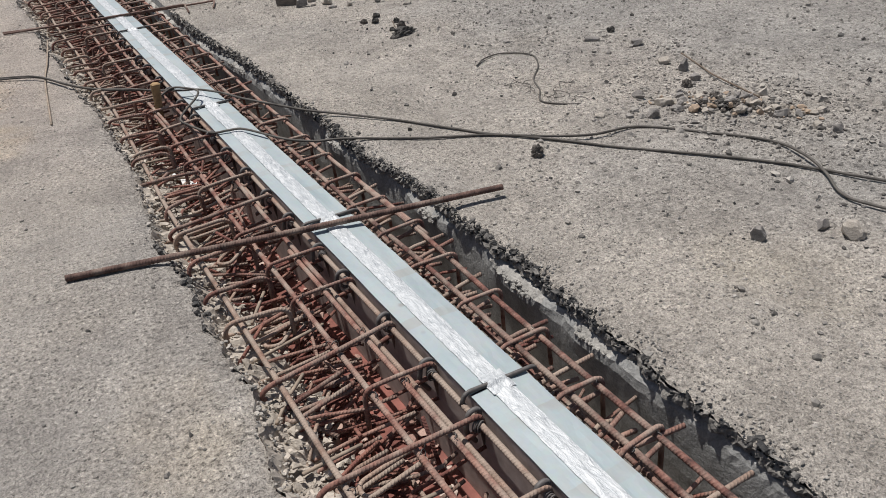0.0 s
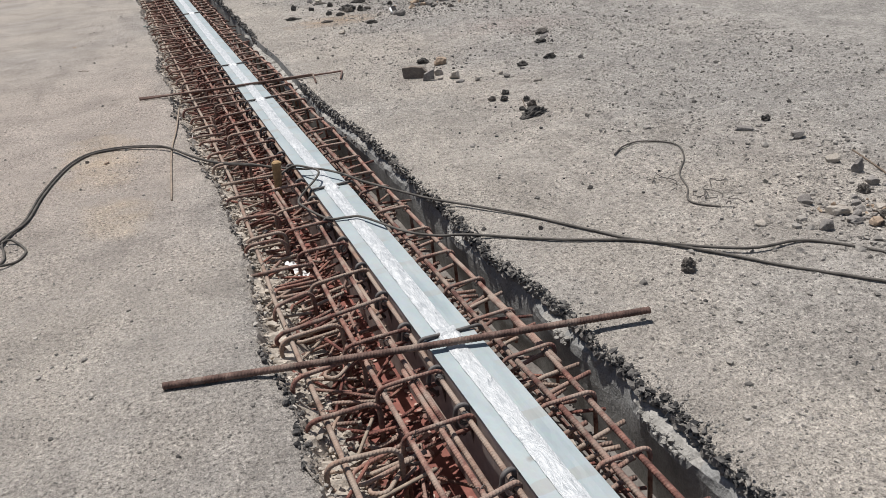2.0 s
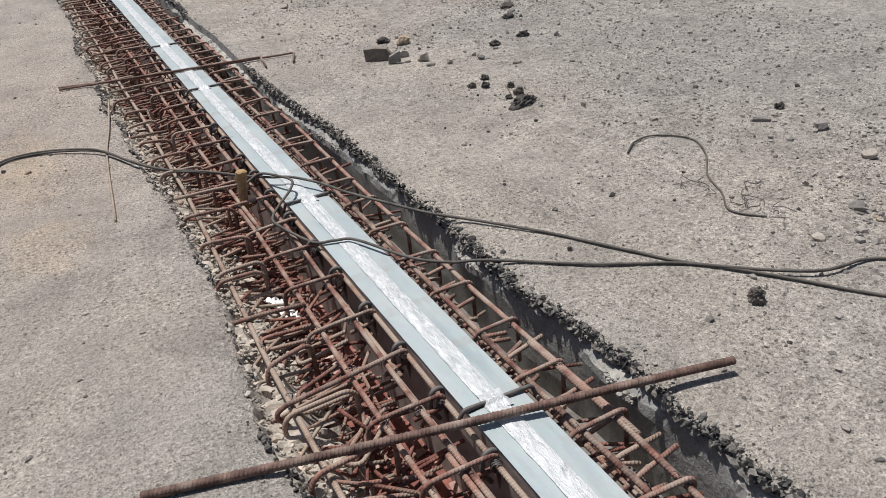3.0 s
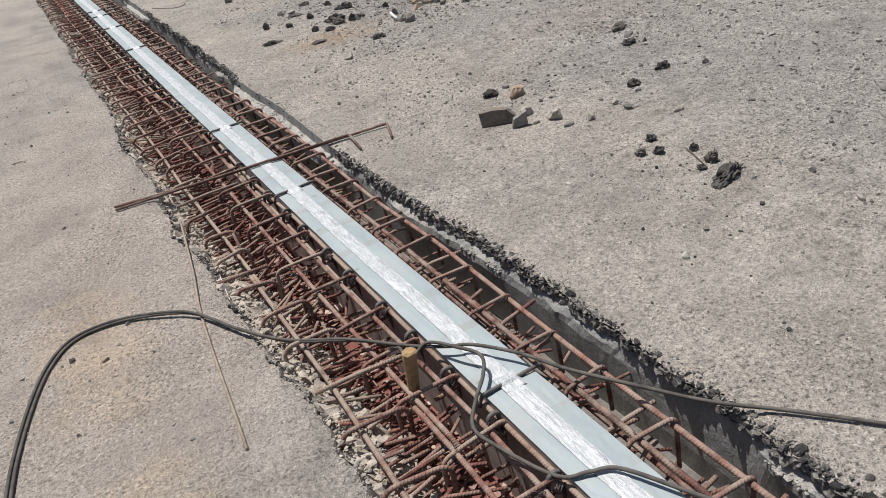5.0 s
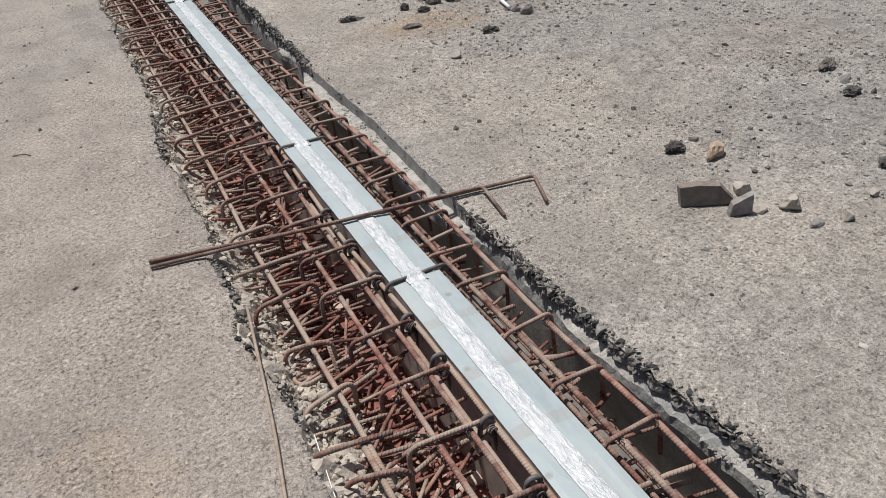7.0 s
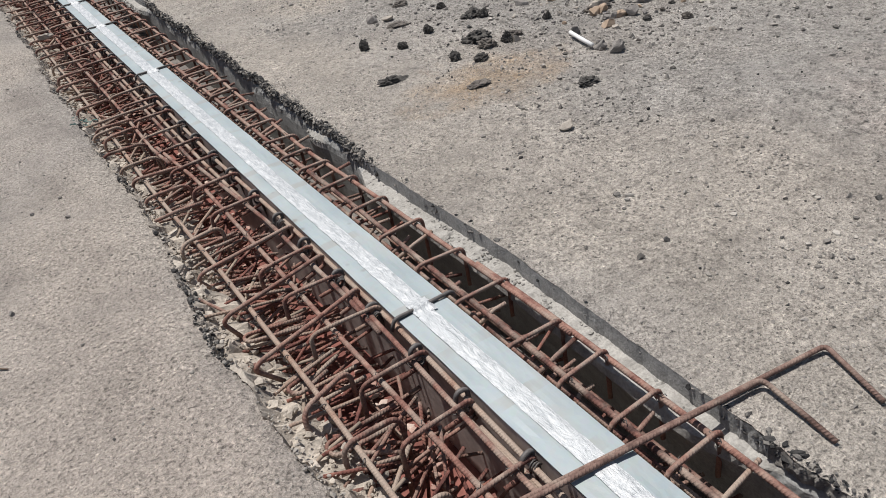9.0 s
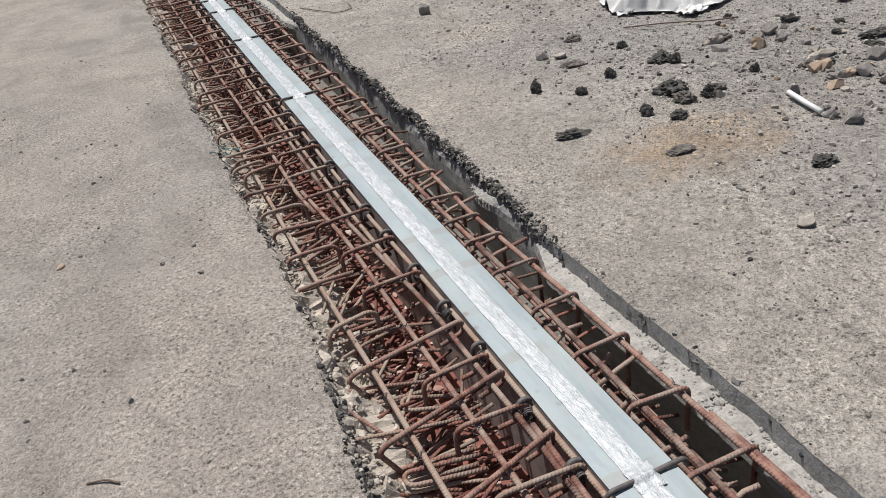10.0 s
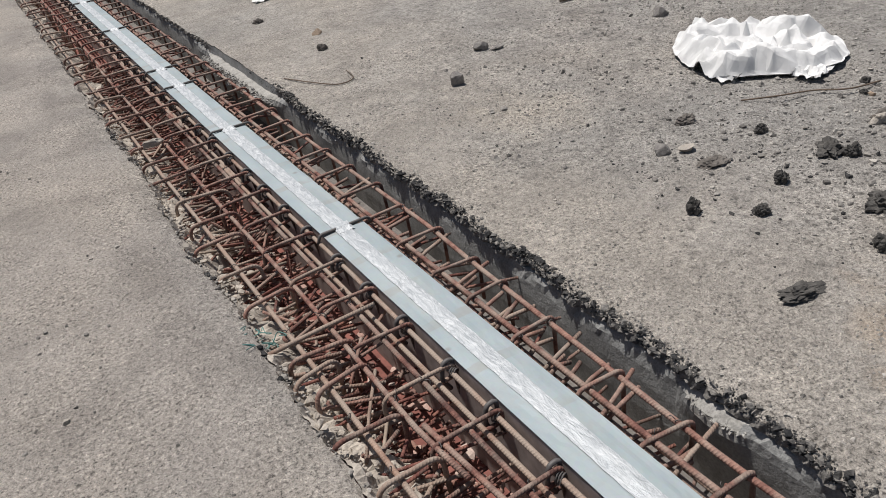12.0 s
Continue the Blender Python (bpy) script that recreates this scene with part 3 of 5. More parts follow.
# ---- reinforcement cages ----
def long_bar(line, shift, z, y0, y1, r, mat, wob=0.005, seg=7):
    """A bar that follows the run of its row, given as (ys, xs)."""
    m = Mesh()
    n = int((y1 - y0) / 0.12) + 2
    s = rnd(0, 100)
    pts = []
    for i in range(n):
        t = y0 + (y1 - y0) * i / (n - 1)
        pts.append((float(np.interp(t, *line)) + shift + wob * n3(t * 0.8 + s, 1.0), t, z + 0.6 * wob * n3(t * 0.7 + s, 5.0)))
    m.tube(pts, r, seg)
    return m.data("longitudinal_bar", mat, True)


def laps(parent, line, z, r, mat, breaks, shift=0.022, over=0.25):
    """A run of bars lapped at the given places."""
    line = line if isinstance(line, tuple) else ((0.0, 1.0), (line, line))
    for i, (a, b) in enumerate(zip(breaks, breaks[1:])):
        part("longitudinal_bar", long_bar(line, shift if i % 2 else 0.0, z, a - over, b + over, r, mat), parent)


ROW_1 = ((1.0, 3.0, 3.8, 4.4, 5.4, 6.6, 7.2, 8.0, 8.9, 10.4, 12.0), (-0.558, -0.548, -0.518, -0.495, -0.495, -0.51, -0.5, -0.502, -0.52, -0.512, -0.52))
ROW_2 = ((1.0, 2.8, 3.9, 5.0, 6.4, 8.2, 8.8, 9.3, 10.2, 12.0), (-0.355, -0.352, -0.325, -0.34, -0.332, -0.337, -0.335, -0.375, -0.37, -0.385))
ROW_3 = ((1.0, 2.6, 3.9, 5.0, 6.6, 7.5, 8.2, 8.9, 10.2, 12.0), (-0.254, -0.258, -0.222, -0.24, -0.232, -0.203, -0.212, -0.265, -0.258, -0.25))
ROW_4 = ((1.0, 2.7, 5.1, 7.2, 9.0, 12.0), (-0.22, -0.218, -0.208, -0.185, -0.215, -0.212))
ROW_5 = ((1.0, 2.6, 3.4, 5.7, 6.3, 7.2, 8.0, 8.9, 10.2, 12.0), (-0.17, -0.163, -0.152, -0.152, -0.175, -0.154, -0.154, -0.176, -0.165, -0.165))
ROW_R1 = ((0.7, 1.9, 2.4, 5.3, 6.1, 8.0, 8.8, 12.0), (0.094, 0.104, 0.092, 0.108, 0.094, 0.112, 0.096, 0.1))
ROW_R2 = ((0.7, 1.2, 1.7, 2.2, 3.0, 4.0, 5.0, 5.5, 6.2, 7.1, 8.0, 8.7, 9.3, 9.9, 10.3, 12.0), (0.178, 0.182, 0.192, 0.21, 0.196, 0.2, 0.222, 0.21, 0.228, 0.238, 0.218, 0.188, 0.206, 0.22, 0.24, 0.24))

cage_l = thing("reinforcement_cage", "rusty rebar cage of lapped bars and stirrups beside the joint", "rebar cage", "rebar cages")
cage_r = thing("reinforcement_cage", "narrow rusty rebar cage along the concrete side", "rebar cage", "rebar cages")
laps(cage_l, ROW_1, -0.030, 0.0092, RUST_DUSTY, [-1.5, 5.25, 13.4, 24.5], 0.014, 0.1)
laps(cage_l, ROW_2, -0.030, 0.0092, RUST, [-1.5, 4.0, 9.2, 14.0, 24.5], 0.02, 0.12)
laps(cage_l, ROW_3, -0.028, 0.0092, RUST, [-1.5, 2.2, 7.4, 12.4, 24.5], 0.018, 0.15)
laps(cage_l, ROW_4, -0.065, 0.0092, RUST_DUSTY, [-1.5, 2.9, 6.6, 11.5, 24.5], 0.012, 0.15)
laps(cage_l, ROW_5, -0.030, 0.0092, RUST_DUSTY, [-1.5, 5.2, 10.3, 15.0, 24.5], 0.0)
laps(cage_r, ROW_R1, -0.030, 0.0098, RUST, [-1.5, 3.7, 8.3, 13.0, 24.5], 0.0)
laps(cage_r, ROW_R2, -0.032, 0.0098, RUST, [-1.5, 2.4, 7.1, 12.2, 24.5], 0.008)
for x, z in ((-0.54, -0.2), (-0.44, -0.33), (-0.29, -0.36)):
    laps(cage_l, x, z, 0.008, RUST, [-1.5, 3.7, 9.3, 14.0, 24.5])
for x, z in ((0.075, -0.085), (0.125, -0.11), (0.2, -0.2), (0.14, -0.3)):
    laps(cage_r, x, z, 0.008, RUST, [-1.5, 4.7, 10.3, 24.5])


def variants(name, make, count, mats):
    return [make(i).data(name, mats[i % len(mats)], True) for i in range(count)]


def outer_stirrup(xa, xb, lean):
    """From a bend at the trench edge to a bend at the second bar."""
    d = rnd(0.2, 0.32)
    return Mesh().tube(fillet([(xa + rnd(0.1, 0.22), -lean, -0.145 - rnd(0, 0.03)), (xa + 0.004, -lean * 0.6, -0.13), (xa, 0.0, -0.008), (xb, lean, -0.009), (xb + rnd(-0.004, 0.012), lean, -d)], 0.05, 7), 0.0082, 7)


def full_stirrup(xa, lean):
    """One bar from the trench edge to a hook round the bar beside the cover."""
    return Mesh().tube(fillet([(xa + rnd(0.03, 0.08), -0.01, -0.12), (xa, 0.0, -0.035), (xa + 0.03, 0.0, -0.012), (-0.37, lean * 0.45, -0.009), (-0.16, lean, -0.007), (-0.155, lean, -0.055), (-0.24, lean, -0.08)], 0.03, 6), 0.0082, 7)


def inner_stirrup(i):
    """From a bend at the second bar to a hook round the bar beside the cover."""
    a = -0.39 + rnd(-0.015, 0.015)
    t = rnd(-0.012, 0.012)
    return Mesh().tube(fillet([(a + 0.005, t, -rnd(0.25, 0.38)), (a, t, -0.016), (-0.30, t * 0.5, -0.010), (-0.158, 0, -0.008), (-0.153, 0.0, -0.055), (-0.25, 0.01, -0.075)], 0.034, 6), 0.0078, 6)


def straight_bar(xa, xb):
    return Mesh().tube([(xa, 0.0, -0.018), ((xa + xb) / 2, 0.0, -0.011 + rnd(-0.003, 0.003)), (xb, 0.0, -0.012)], 0.0082, 6)


def right_stirrup(b):
    a = 0.05 + rnd(-0.01, 0.01)
    return Mesh().tube(fillet([(a + 0.01, 0.0, -0.25), (a, 0.0, -0.016), (b, rnd(-0.01, 0.01), -0.012), (b + 0.012, 0, -rnd(0.16, 0.26))], 0.034, 5), 0.0078, 6)


def right_bar(i):
    return Mesh().tube([(0.06, 0.0, -0.05 - rnd(0, 0.02)), (0.15, 0.004, -0.047), (0.262 + rnd(-0.02, 0.025), 0.012, -0.04)], 0.0078, 6)


def short_bar(i):
    return Mesh().tube([(0.05, 0.0, -0.075 - rnd(0, 0.04)), (0.12, rnd(-0.01, 0.01), -0.07), (0.17 + rnd(-0.02, 0.03), 0.0, -0.062 - rnd(0, 0.03))], 0.0076, 6)


def low_bar(i):
    l = rnd(0.18, 0.4)
    return Mesh().tube([(-l / 2, 0, 0), (0, rnd(-0.01, 0.01), 0), (l / 2, 0, 0)], 0.0062, 5)


def hairpin(i):
    l, w = rnd(0.12, 0.24), rnd(0.025, 0.045)
    return Mesh().tube(fillet([(l, -w, 0), (0, -w, 0), (0, w, 0), (l, w, rnd(-0.03, 0.03))], 0.04, 5), 0.0072, 6)


def tie_mesh(i):
    m = Mesh()
    ring = [(0.011 * math.cos(a), 0.004 * math.sin(2 * a), -0.006 + 0.013 * math.sin(a)) for a in [2 * math.pi * k / 9 for k in range(10)]]
    m.tube(ring, 0.0018, 4)
    m.tube([(0.01, 0, 0.004), (0.018, 0.006, 0.012 + rnd(0, 0.006)), (0.026, 0.002, 0.012)], 0.0014, 4)
    return m


def wrap_mesh(i):
    m = Mesh()
    pts = [(0.014 * math.cos(a) + rnd(-0.002, 0.002), a * 0.0012 - 0.012, -0.012 + 0.018 * math.sin(a)) for a in [0.55 * k for k in range(38)]]
    return m.tube(pts, 0.0028, 4)


def anchor_loop(i):
    """Bent anchor of the joint former that hooks over the bar beside the cover."""
    s = rnd(-0.012, 0.012)
    return Mesh().tube(fillet([(-0.136, 0.0, -0.16), (-0.153, 0.0, -0.05), (-0.1565, 0.0, 0.004), (-0.19, s, 0.002), (-0.2, s, -0.06), (-0.17, s, -0.11)], 0.018, 5), 0.0078, 7)


LOOP = variants("anchor_loop", anchor_loop, 5, [STEEL_DARK])
INN = variants("inner_stirrup", inner_stirrup, 8, [RUST, RUST, RUST_DUSTY])
RBA = variants("cross_bar", right_bar, 6, [RUST, RUST_DUSTY])
SHO = variants("cross_bar", short_bar, 8, [RUST, RUST, RUST_DUSTY])
LOW = variants("lower_bar", low_bar, 10, [RUST_RED, RUST_RED, RUST])
HAI = variants("hairpin", hairpin, 6, [RUST_DUSTY, RUST])
TIE = variants("tie_wire", tie_mesh, 3, [STEEL_DARK])
WRAP = variants("wire_wrap", wrap_mesh, 3, [STEEL_DARK])

SP = 0.2665
# stirrups along the walked edge: place, outer end, inner end, lean
OUTER = [
    (2.0, -0.612, -0.4, -0.02), (2.21, -0.62, -0.385, 0.0), (2.43, -0.612, -0.36, 0.03), (2.71, -0.595, -0.365, 0.01), (2.96, -0.57, -0.4, 0.05), (3.52, -0.58, -0.4, 0.0),
    (3.57, -0.57, -0.38, 0.02), (3.86, -0.565, -0.365, -0.03), (4.13, -0.575, -0.35, -0.01), (4.66, -0.57, -0.36, 0.0), (4.94, -0.57, -0.37, 0.01), (5.22, -0.585, -0.42, -0.04),
    (5.51, -0.61, -0.43, 0.06), (5.8, -0.575, -0.42, -0.02), (6.06, -0.605, -0.36, 0.06), (6.58, -0.57, -0.38, 0.02), (6.89, -0.53, -0.35, 0.0), (7.09, -0.56, -0.37, 0.07),
    (8.22, -0.565, -0.38, 0.04), (8.76, -0.57, -0.36, 0.0), (9.0, -0.565, -0.325, -0.04), (9.18, -0.58, -0.38, 0.0), (9.38, -0.615, -0.385, 0.0), (9.62, -0.56, -0.36, 0.04),
    (9.69, -0.6, -0.43, 0.04), (9.82, -0.565, -0.34, -0.02), (10.18, -0.59, -0.38, 0.04), (10.47, -0.605, -0.42, 0.01), (10.76, -0.61, -0.385, 0.02), (10.97, -0.565, -0.34, 0.0),
    (11.26, -0.55, -0.3, -0.03), (11.82, -0.575, -0.37, 0.0),
]
STRAIGHT = [(3.24, -0.6, -0.34, -7), (4.37, -0.56, -0.22, -6), (5.33, -0.63, -0.41, -8), (6.31, -0.59, -0.25, 1), (8.53, -0.58, -0.37, -2), (9.91, -0.6, -0.2, 2), (11.57, -0.61, -0.33, 6)]
FULL = [(1.23, -0.63, -0.01), (1.66, -0.62, 0.06), (2.75, -0.605, 0.05), (7.37, -0.595, 0.12), (7.67, -0.59, 0.1), (7.99, -0.575, 0.06)]
y = 12.1
while y < Y1 - 0.3:
    OUTER.append((y, rnd(-0.62, -0.57), rnd(-0.41, -0.35), rnd(-0.03, 0.04)))
    y += SP
OUTER += [(y, -0.61, -0.38, 0.0) for y in (-1.6, -1.33, -1.06, -0.8, -0.53, -0.26, 0.0, 0.27, 0.53, 0.8)]
for k, (y, xa, xb, lean) in enumerate(OUTER):
    me = outer_stirrup(xa, xb, lean).data("stirrup", RUST if k % 3 else RUST_DUSTY, True)
    part("stirrup", me, cage_l, "", pose(0, y, rnd(-0.003, 0.003), 0, rnd(-1.5, 1.5), 0))
for k, (y, xa, xb, turn) in enumerate(STRAIGHT):
    me = straight_bar(xa - 0.5 * (xa + xb), xb - 0.5 * (xa + xb)).data("cross_bar", RUST_DUSTY if k % 2 else RUST, True)
    part("cross_bar", me, cage_l, "", pose(0.5 * (xa + xb), y, 0, 0, 0, turn))
for y, xa, lean in FULL:
    part("stirrup", full_stirrup(xa, lean).data("stirrup", RUST, True), cage_l, "", pose(0, y, 0))
full_hooks = [y + lean for y, xa, lean in FULL]
k = 0
y = 0.946 - 10 * SP
while y < Y1 - 0.3:
    if y > Y0 + 0.1:
        j = rnd(-0.012, 0.012)
        if min(abs(y - q) for q in full_hooks) > 0.1:
            part("stirrup", INN[k % len(INN)], cage_l, "", pose(rnd(-0.006, 0.006), y + j, 0, 0, rnd(-1.5, 1.5), rnd(-3, 3)))
        hook = part("anchor_loop", LOOP[k % 5], former, "dark bent steel anchor", pose(0, y + j + 0.022, 0, 0, 0, rnd(-6, 6)))
        part("wire_wrap", WRAP[k % 3], hook, "dark twisted wire", pose(-0.172, -0.022, -0.022, 0, rnd(-20, 20), rnd(-30, 30)))
        for line in (ROW_1, ROW_2, ROW_3):
            part("tie_wire", TIE[k % 3], cage_l, "", pose(float(np.interp(y, *line)) + 0.006, y + j + rnd(-0.01, 0.01), -0.022, 0, 0, rnd(0, 360)))
    y += SP
    k += 1
# stirrups of the narrow cage, and the straight bars that stick out past it
RIGHT_Y_ST = [0.66, 0.92, 1.17, 1.43, 1.69, 1.97, 2.235, 2.5, 2.76, 3.05, 3.32, 3.59, 3.86, 4.13, 4.4, 4.7, 5.0, 5.25, 5.51, 5.83, 6.05, 6.3, 6.5, 6.7, 6.92, 7.2, 7.47, 7.72, 7.98, 8.24, 8.48, 8.66, 8.89, 9.145, 9.455, 9.73, 9.955, 10.22]
RIGHT_OUT = [(0.45, -3), (0.73, -7), (0.965, -14), (1.275, -3), (1.5, -10), (1.8, 4), (2.035, 6), (2.135, -3), (2.38, 4), (2.62, 8), (3.2, 5), (3.7, -6), (4.3, 5), (4.89, -14), (5.415, -16), (6.18, 3), (6.8, 6), (7.61, 7), (8.38, 4), (8.78, 8), (9.03, 18), (9.3, 12), (9.55, 20), (9.62, -12), (9.85, 10), (10.1, 14), (10.4, 6), (10.8, 10), (11.3, -5), (11.7, 8)]
y = 10.485
while y < Y1 - 0.3:
    RIGHT_Y_ST.append(y)
    y += 0.265
RIGHT_Y_ST += [0.4 - 0.265 * i for i in range(9)]
for k, y in enumerate(RIGHT_Y_ST):
    b = float(np.interp(y, *ROW_R2)) + 0.022 + rnd(-0.006, 0.01)
    part("stirrup", right_stirrup(b).data("stirrup", RUST, True), cage_r, "", pose(rnd(-0.006, 0.006), y, 0, 0, rnd(-2, 2), rnd(-4, 4)))
    for line in (ROW_R1, ROW_R2):
        part("tie_wire", TIE[(k + 1) % 3], cage_r, "", pose(float(np.interp(y, *line)), y, -0.024, 0, 0, rnd(0, 360)))
for k, (y, turn) in enumerate(RIGHT_OUT):
    part("cross_bar", RBA[k % len(RBA)], cage_r, "", pose(0, y, 0, 0, rnd(-2, 2), turn))
y, k = 0.4, 0
while y < 14.0:
    many = y < 3.3 or 8.6 < y < 10.6
    part("cross_bar", SHO[k % len(SHO)], cage_r, "", pose(rnd(-0.01, 0.02), y, rnd(-0.03, 0.01), 0, rnd(-8, 8), rnd(-16, 16)))
    y += rnd(0.045, 0.085) if many else rnd(0.1, 0.2)
    k += 1
# tangled lower bars
y = Y0 + 0.3
k = 0
while y < 14.5:
    for q in range(2 + k % 2):
        z = rnd(-0.34, -0.09)
        x = rnd(-0.52, -0.26)
        part("lower_bar", LOW[(k * 3 + q) % len(LOW)], cage_l, "", pose(x, y + rnd(-0.05, 0.05), z - 0.02, rnd(-4, 4), rnd(-16, 16), rnd(-35, 35)))
    if k % 4 == 1:
        part("hairpin", HAI[k % len(HAI)], cage_l, "", pose(rnd(-0.59, -0.5), y + rnd(-0.05, 0.05), rnd(-0.12, -0.06), rnd(-10, 10), rnd(-12, 12), rnd(-25, 25)))
    if k % 2 == 0:
        part("lower_bar", LOW[(k + 4) % len(LOW)], cage_l, "", pose(rnd(-0.45, -0.25), y, rnd(-0.25, -0.12), 0, rnd(-75, 75), rnd(40, 140)))
    for q in range(1 + k % 2):
        part("lower_bar", LOW[(k * 5 + q * 2 + 1) % len(LOW)], cage_l, "", pose(rnd(-0.56, -0.34), y + rnd(-0.09, 0.09), rnd(-0.17, -0.07), rnd(-8, 8), rnd(-24, 24), rnd(-60, 60)))
    if k % 3 == 0:
        part("hairpin", HAI[(k + 2) % len(HAI)], cage_l, "", pose(rnd(-0.56, -0.42), y + rnd(-0.08, 0.08), rnd(-0.15, -0.08), rnd(-15, 15), rnd(-18, 18), rnd(-60, 60)))
    for q in range(3):
        mat_row = LOW[(k * 7 + q * 3) % len(LOW)]
        part("lower_bar", mat_row, cage_l, "", pose(rnd(-0.5, -0.24), y + rnd(-0.05, 0.05), rnd(-0.27, -0.1), rnd(-5, 5), rnd(-10, 10), random.choice((rnd(-14, 14), rnd(-14, 14), rnd(30, 75)))))
    part("lower_bar", LOW[(k + 7) % len(LOW)], cage_r, "", pose(rnd(0.1, 0.18), y, rnd(-0.3, -0.09), 0, rnd(-12, 12), rnd(-30, 30)))
    y += 0.1
    k += 1


DUST = variants("lower_bar", low_bar, 6, [RUST_DUSTY, TAN_STEEL])
y, k = 0.5, 0
while y < 13.5:
    part("lower_bar", DUST[k % 6], cage_l, "", pose(rnd(-0.54, -0.42), y, rnd(-0.13, -0.07), rnd(-5, 5), rnd(-6, 14), random.choice((rnd(-20, 20), rnd(-20, 20), rnd(40, 70)))))
    if k % 3 == 0:
        part("hairpin", HAI[k % len(HAI)], cage_l, "", pose(rnd(-0.57, -0.5), y, rnd(-0.12, -0.08), rnd(-10, 10), rnd(-8, 8), rnd(-20, 20)))
    y += rnd(0.09, 0.16)
    k += 1


# ---- loose bars, cables, stake ----
def ribbed(pts, r, n):
    p = spline(pts, n)
    def swell(s, a):
        return 1.0 + 0.13 * max(0.0, math.sin(2 * math.pi * s / 0.014 + 2 * a))
    return Mesh().tube(p, r, 10, swell)


bar = ribbed([(-0.992, 2.589, 0.013), (-0.6, 2.488, 0.017), (-0.2, 2.386, 0.022), (0.2, 2.286, 0.03), (0.588, 2.185, 0.04)], 0.012, 90)
tagged(new("loose_rebar", bar.data("loose_rebar", RUST_DARK, True)), "thick ribbed rusty steel bar lying across the trench", "steel bar")

for lift, pts in (
    (0.0, [(-0.868, 6.54, 0.01), (-0.3, 6.455, 0.0), (0.2, 6.385, 0.006), (0.672, 6.317, 0.016), (0.6, 6.11, 0.012)]),
    (0.0, [(-0.868, 6.495, 0.01), (-0.3, 6.435, 0.012), (0.1, 6.385, 0.017), (0.438, 6.338, 0.024), (0.405, 6.105, 0.012)]),
):
    m = Mesh().tube(fillet(pts, 0.022, 4), 0.0076, 8)
    tagged(new("hooked_rebar", m.data("hooked_rebar", RUST_DARK, True)), "thin rusty bar with a bent end lying across the trench", "steel bar", "hooked bars")

m = Mesh().tube(spline([(-0.618, 6.06, 0.006), (-0.69, 5.5, 0.008), (-0.756, 5.06, 0.007), (-0.824, 4.262, 0.006)], 8), 0.0056, 6)
tagged(new("thin_rod", m.data("thin_rod", TAN_STEEL, True)), "thin tan steel rod lying beside the trench", "steel rod")

CABLE_LEFT = [(-2.6, 3.6, 0.009), (-1.95, 3.72, 0.009), (-1.66, 3.81, 0.009), (-1.583, 3.92, 0.009), (-1.585, 4.03, 0.009), (-1.6, 4.13, 0.009), (-1.568, 4.25, 0.009), (-1.52, 4.39, 0.009), (-1.465, 4.72, 0.011), (-1.39, 5.02, 0.011), (-1.312, 5.22, 0.011), (-1.207, 5.335, 0.011), (-1.036, 5.325, 0.016), (-0.85, 5.205, 0.024), (-0.76, 5.1, 0.024), (-0.665, 4.9, 0.018), (-0.54, 4.7, 0.012), (-0.37, 4.55, 0.012), (-0.26, 4.4, 0.02)]
CABLE_OVER = [(-0.2, 4.31, 0.03), (-0.128, 4.235, 0.035), (-0.063, 4.18, 0.04), (0.025, 4.04, 0.04), (0.09, 3.89, 0.036), (0.2, 3.7, 0.03), (0.31, 3.53, 0.022), (0.44, 3.385, 0.014), (0.621, 3.146, 0.01), (0.781, 2.88, 0.01), (0.921, 2.664, 0.01)]
CABLE_RIGHT = [(1.196, 2.4, 0.022), (1.456, 2.354, 0.01), (1.639, 2.122, 0.01), (1.787, 1.884, 0.01), (1.754, 1.692, 0.024), (1.69, 1.544, 0.016), (1.597, 1.407, 0.01), (1.609, 1.271, 0.01), (1.75, 0.9, 0.01)]
CABLE_1 = CABLE_LEFT + CABLE_OVER + CABLE_RIGHT
CABLE_TWIN = [(-2.6, 4.3, 0.008), (-1.95, 4.16, 0.008), (-1.65, 4.135, 0.008), (-1.571, 4.141, 0.02), (-1.532, 4.107, 0.008), (-1.491, 4.0, 0.008), (-1.501, 3.927, 0.008), (-1.533, 3.884, 0.008), (-1.6, 3.855, 0.02), (-1.68, 3.9, 0.012), (-1.665, 4.02, 0.008), (-1.615, 4.13, 0.02), (-1.575, 4.24, 0.014)] + [(x + 0.011, y - 0.013, max(0.0075, z - 0.006)) for x, y, z in CABLE_LEFT[7:]]
CABLE_2 = CABLE_TWIN + [(-0.27, 4.26, 0.02), (-0.18, 4.29, 0.045), (-0.12, 4.18, 0.06), (-0.085, 4.095, 0.06), (-0.12, 4.03, 0.045), (-0.19, 3.97, 0.02), (-0.245, 3.9, 0.0), (-0.235, 3.8, 0.0), (-0.173, 3.6, 0.005), (-0.1, 3.55, 0.014), (-0.031, 3.496, 0.02), (0.085, 3.265, 0.016), (0.2, 3.17, 0.004), (0.328, 3.095, 0.008), (0.619, 2.862, 0.01), (0.901, 2.68, 0.01), (1.099, 2.439, 0.01), (1.241, 2.231, 0.01), (1.461, 1.96, 0.01), (1.65, 1.693, 0.01), (1.802, 1.395, 0.01), (2.05, 0.9, 0.01)]
for pts in (CABLE_1, CABLE_2):
    m = Mesh().tube(spline(pts, 6), 0.006, 8)
    tagged(new("power_cable", m.data("power_cable", CABLE, True)), "dusty black rubber cable snaking over the trench and asphalt", "cable", "power cables")


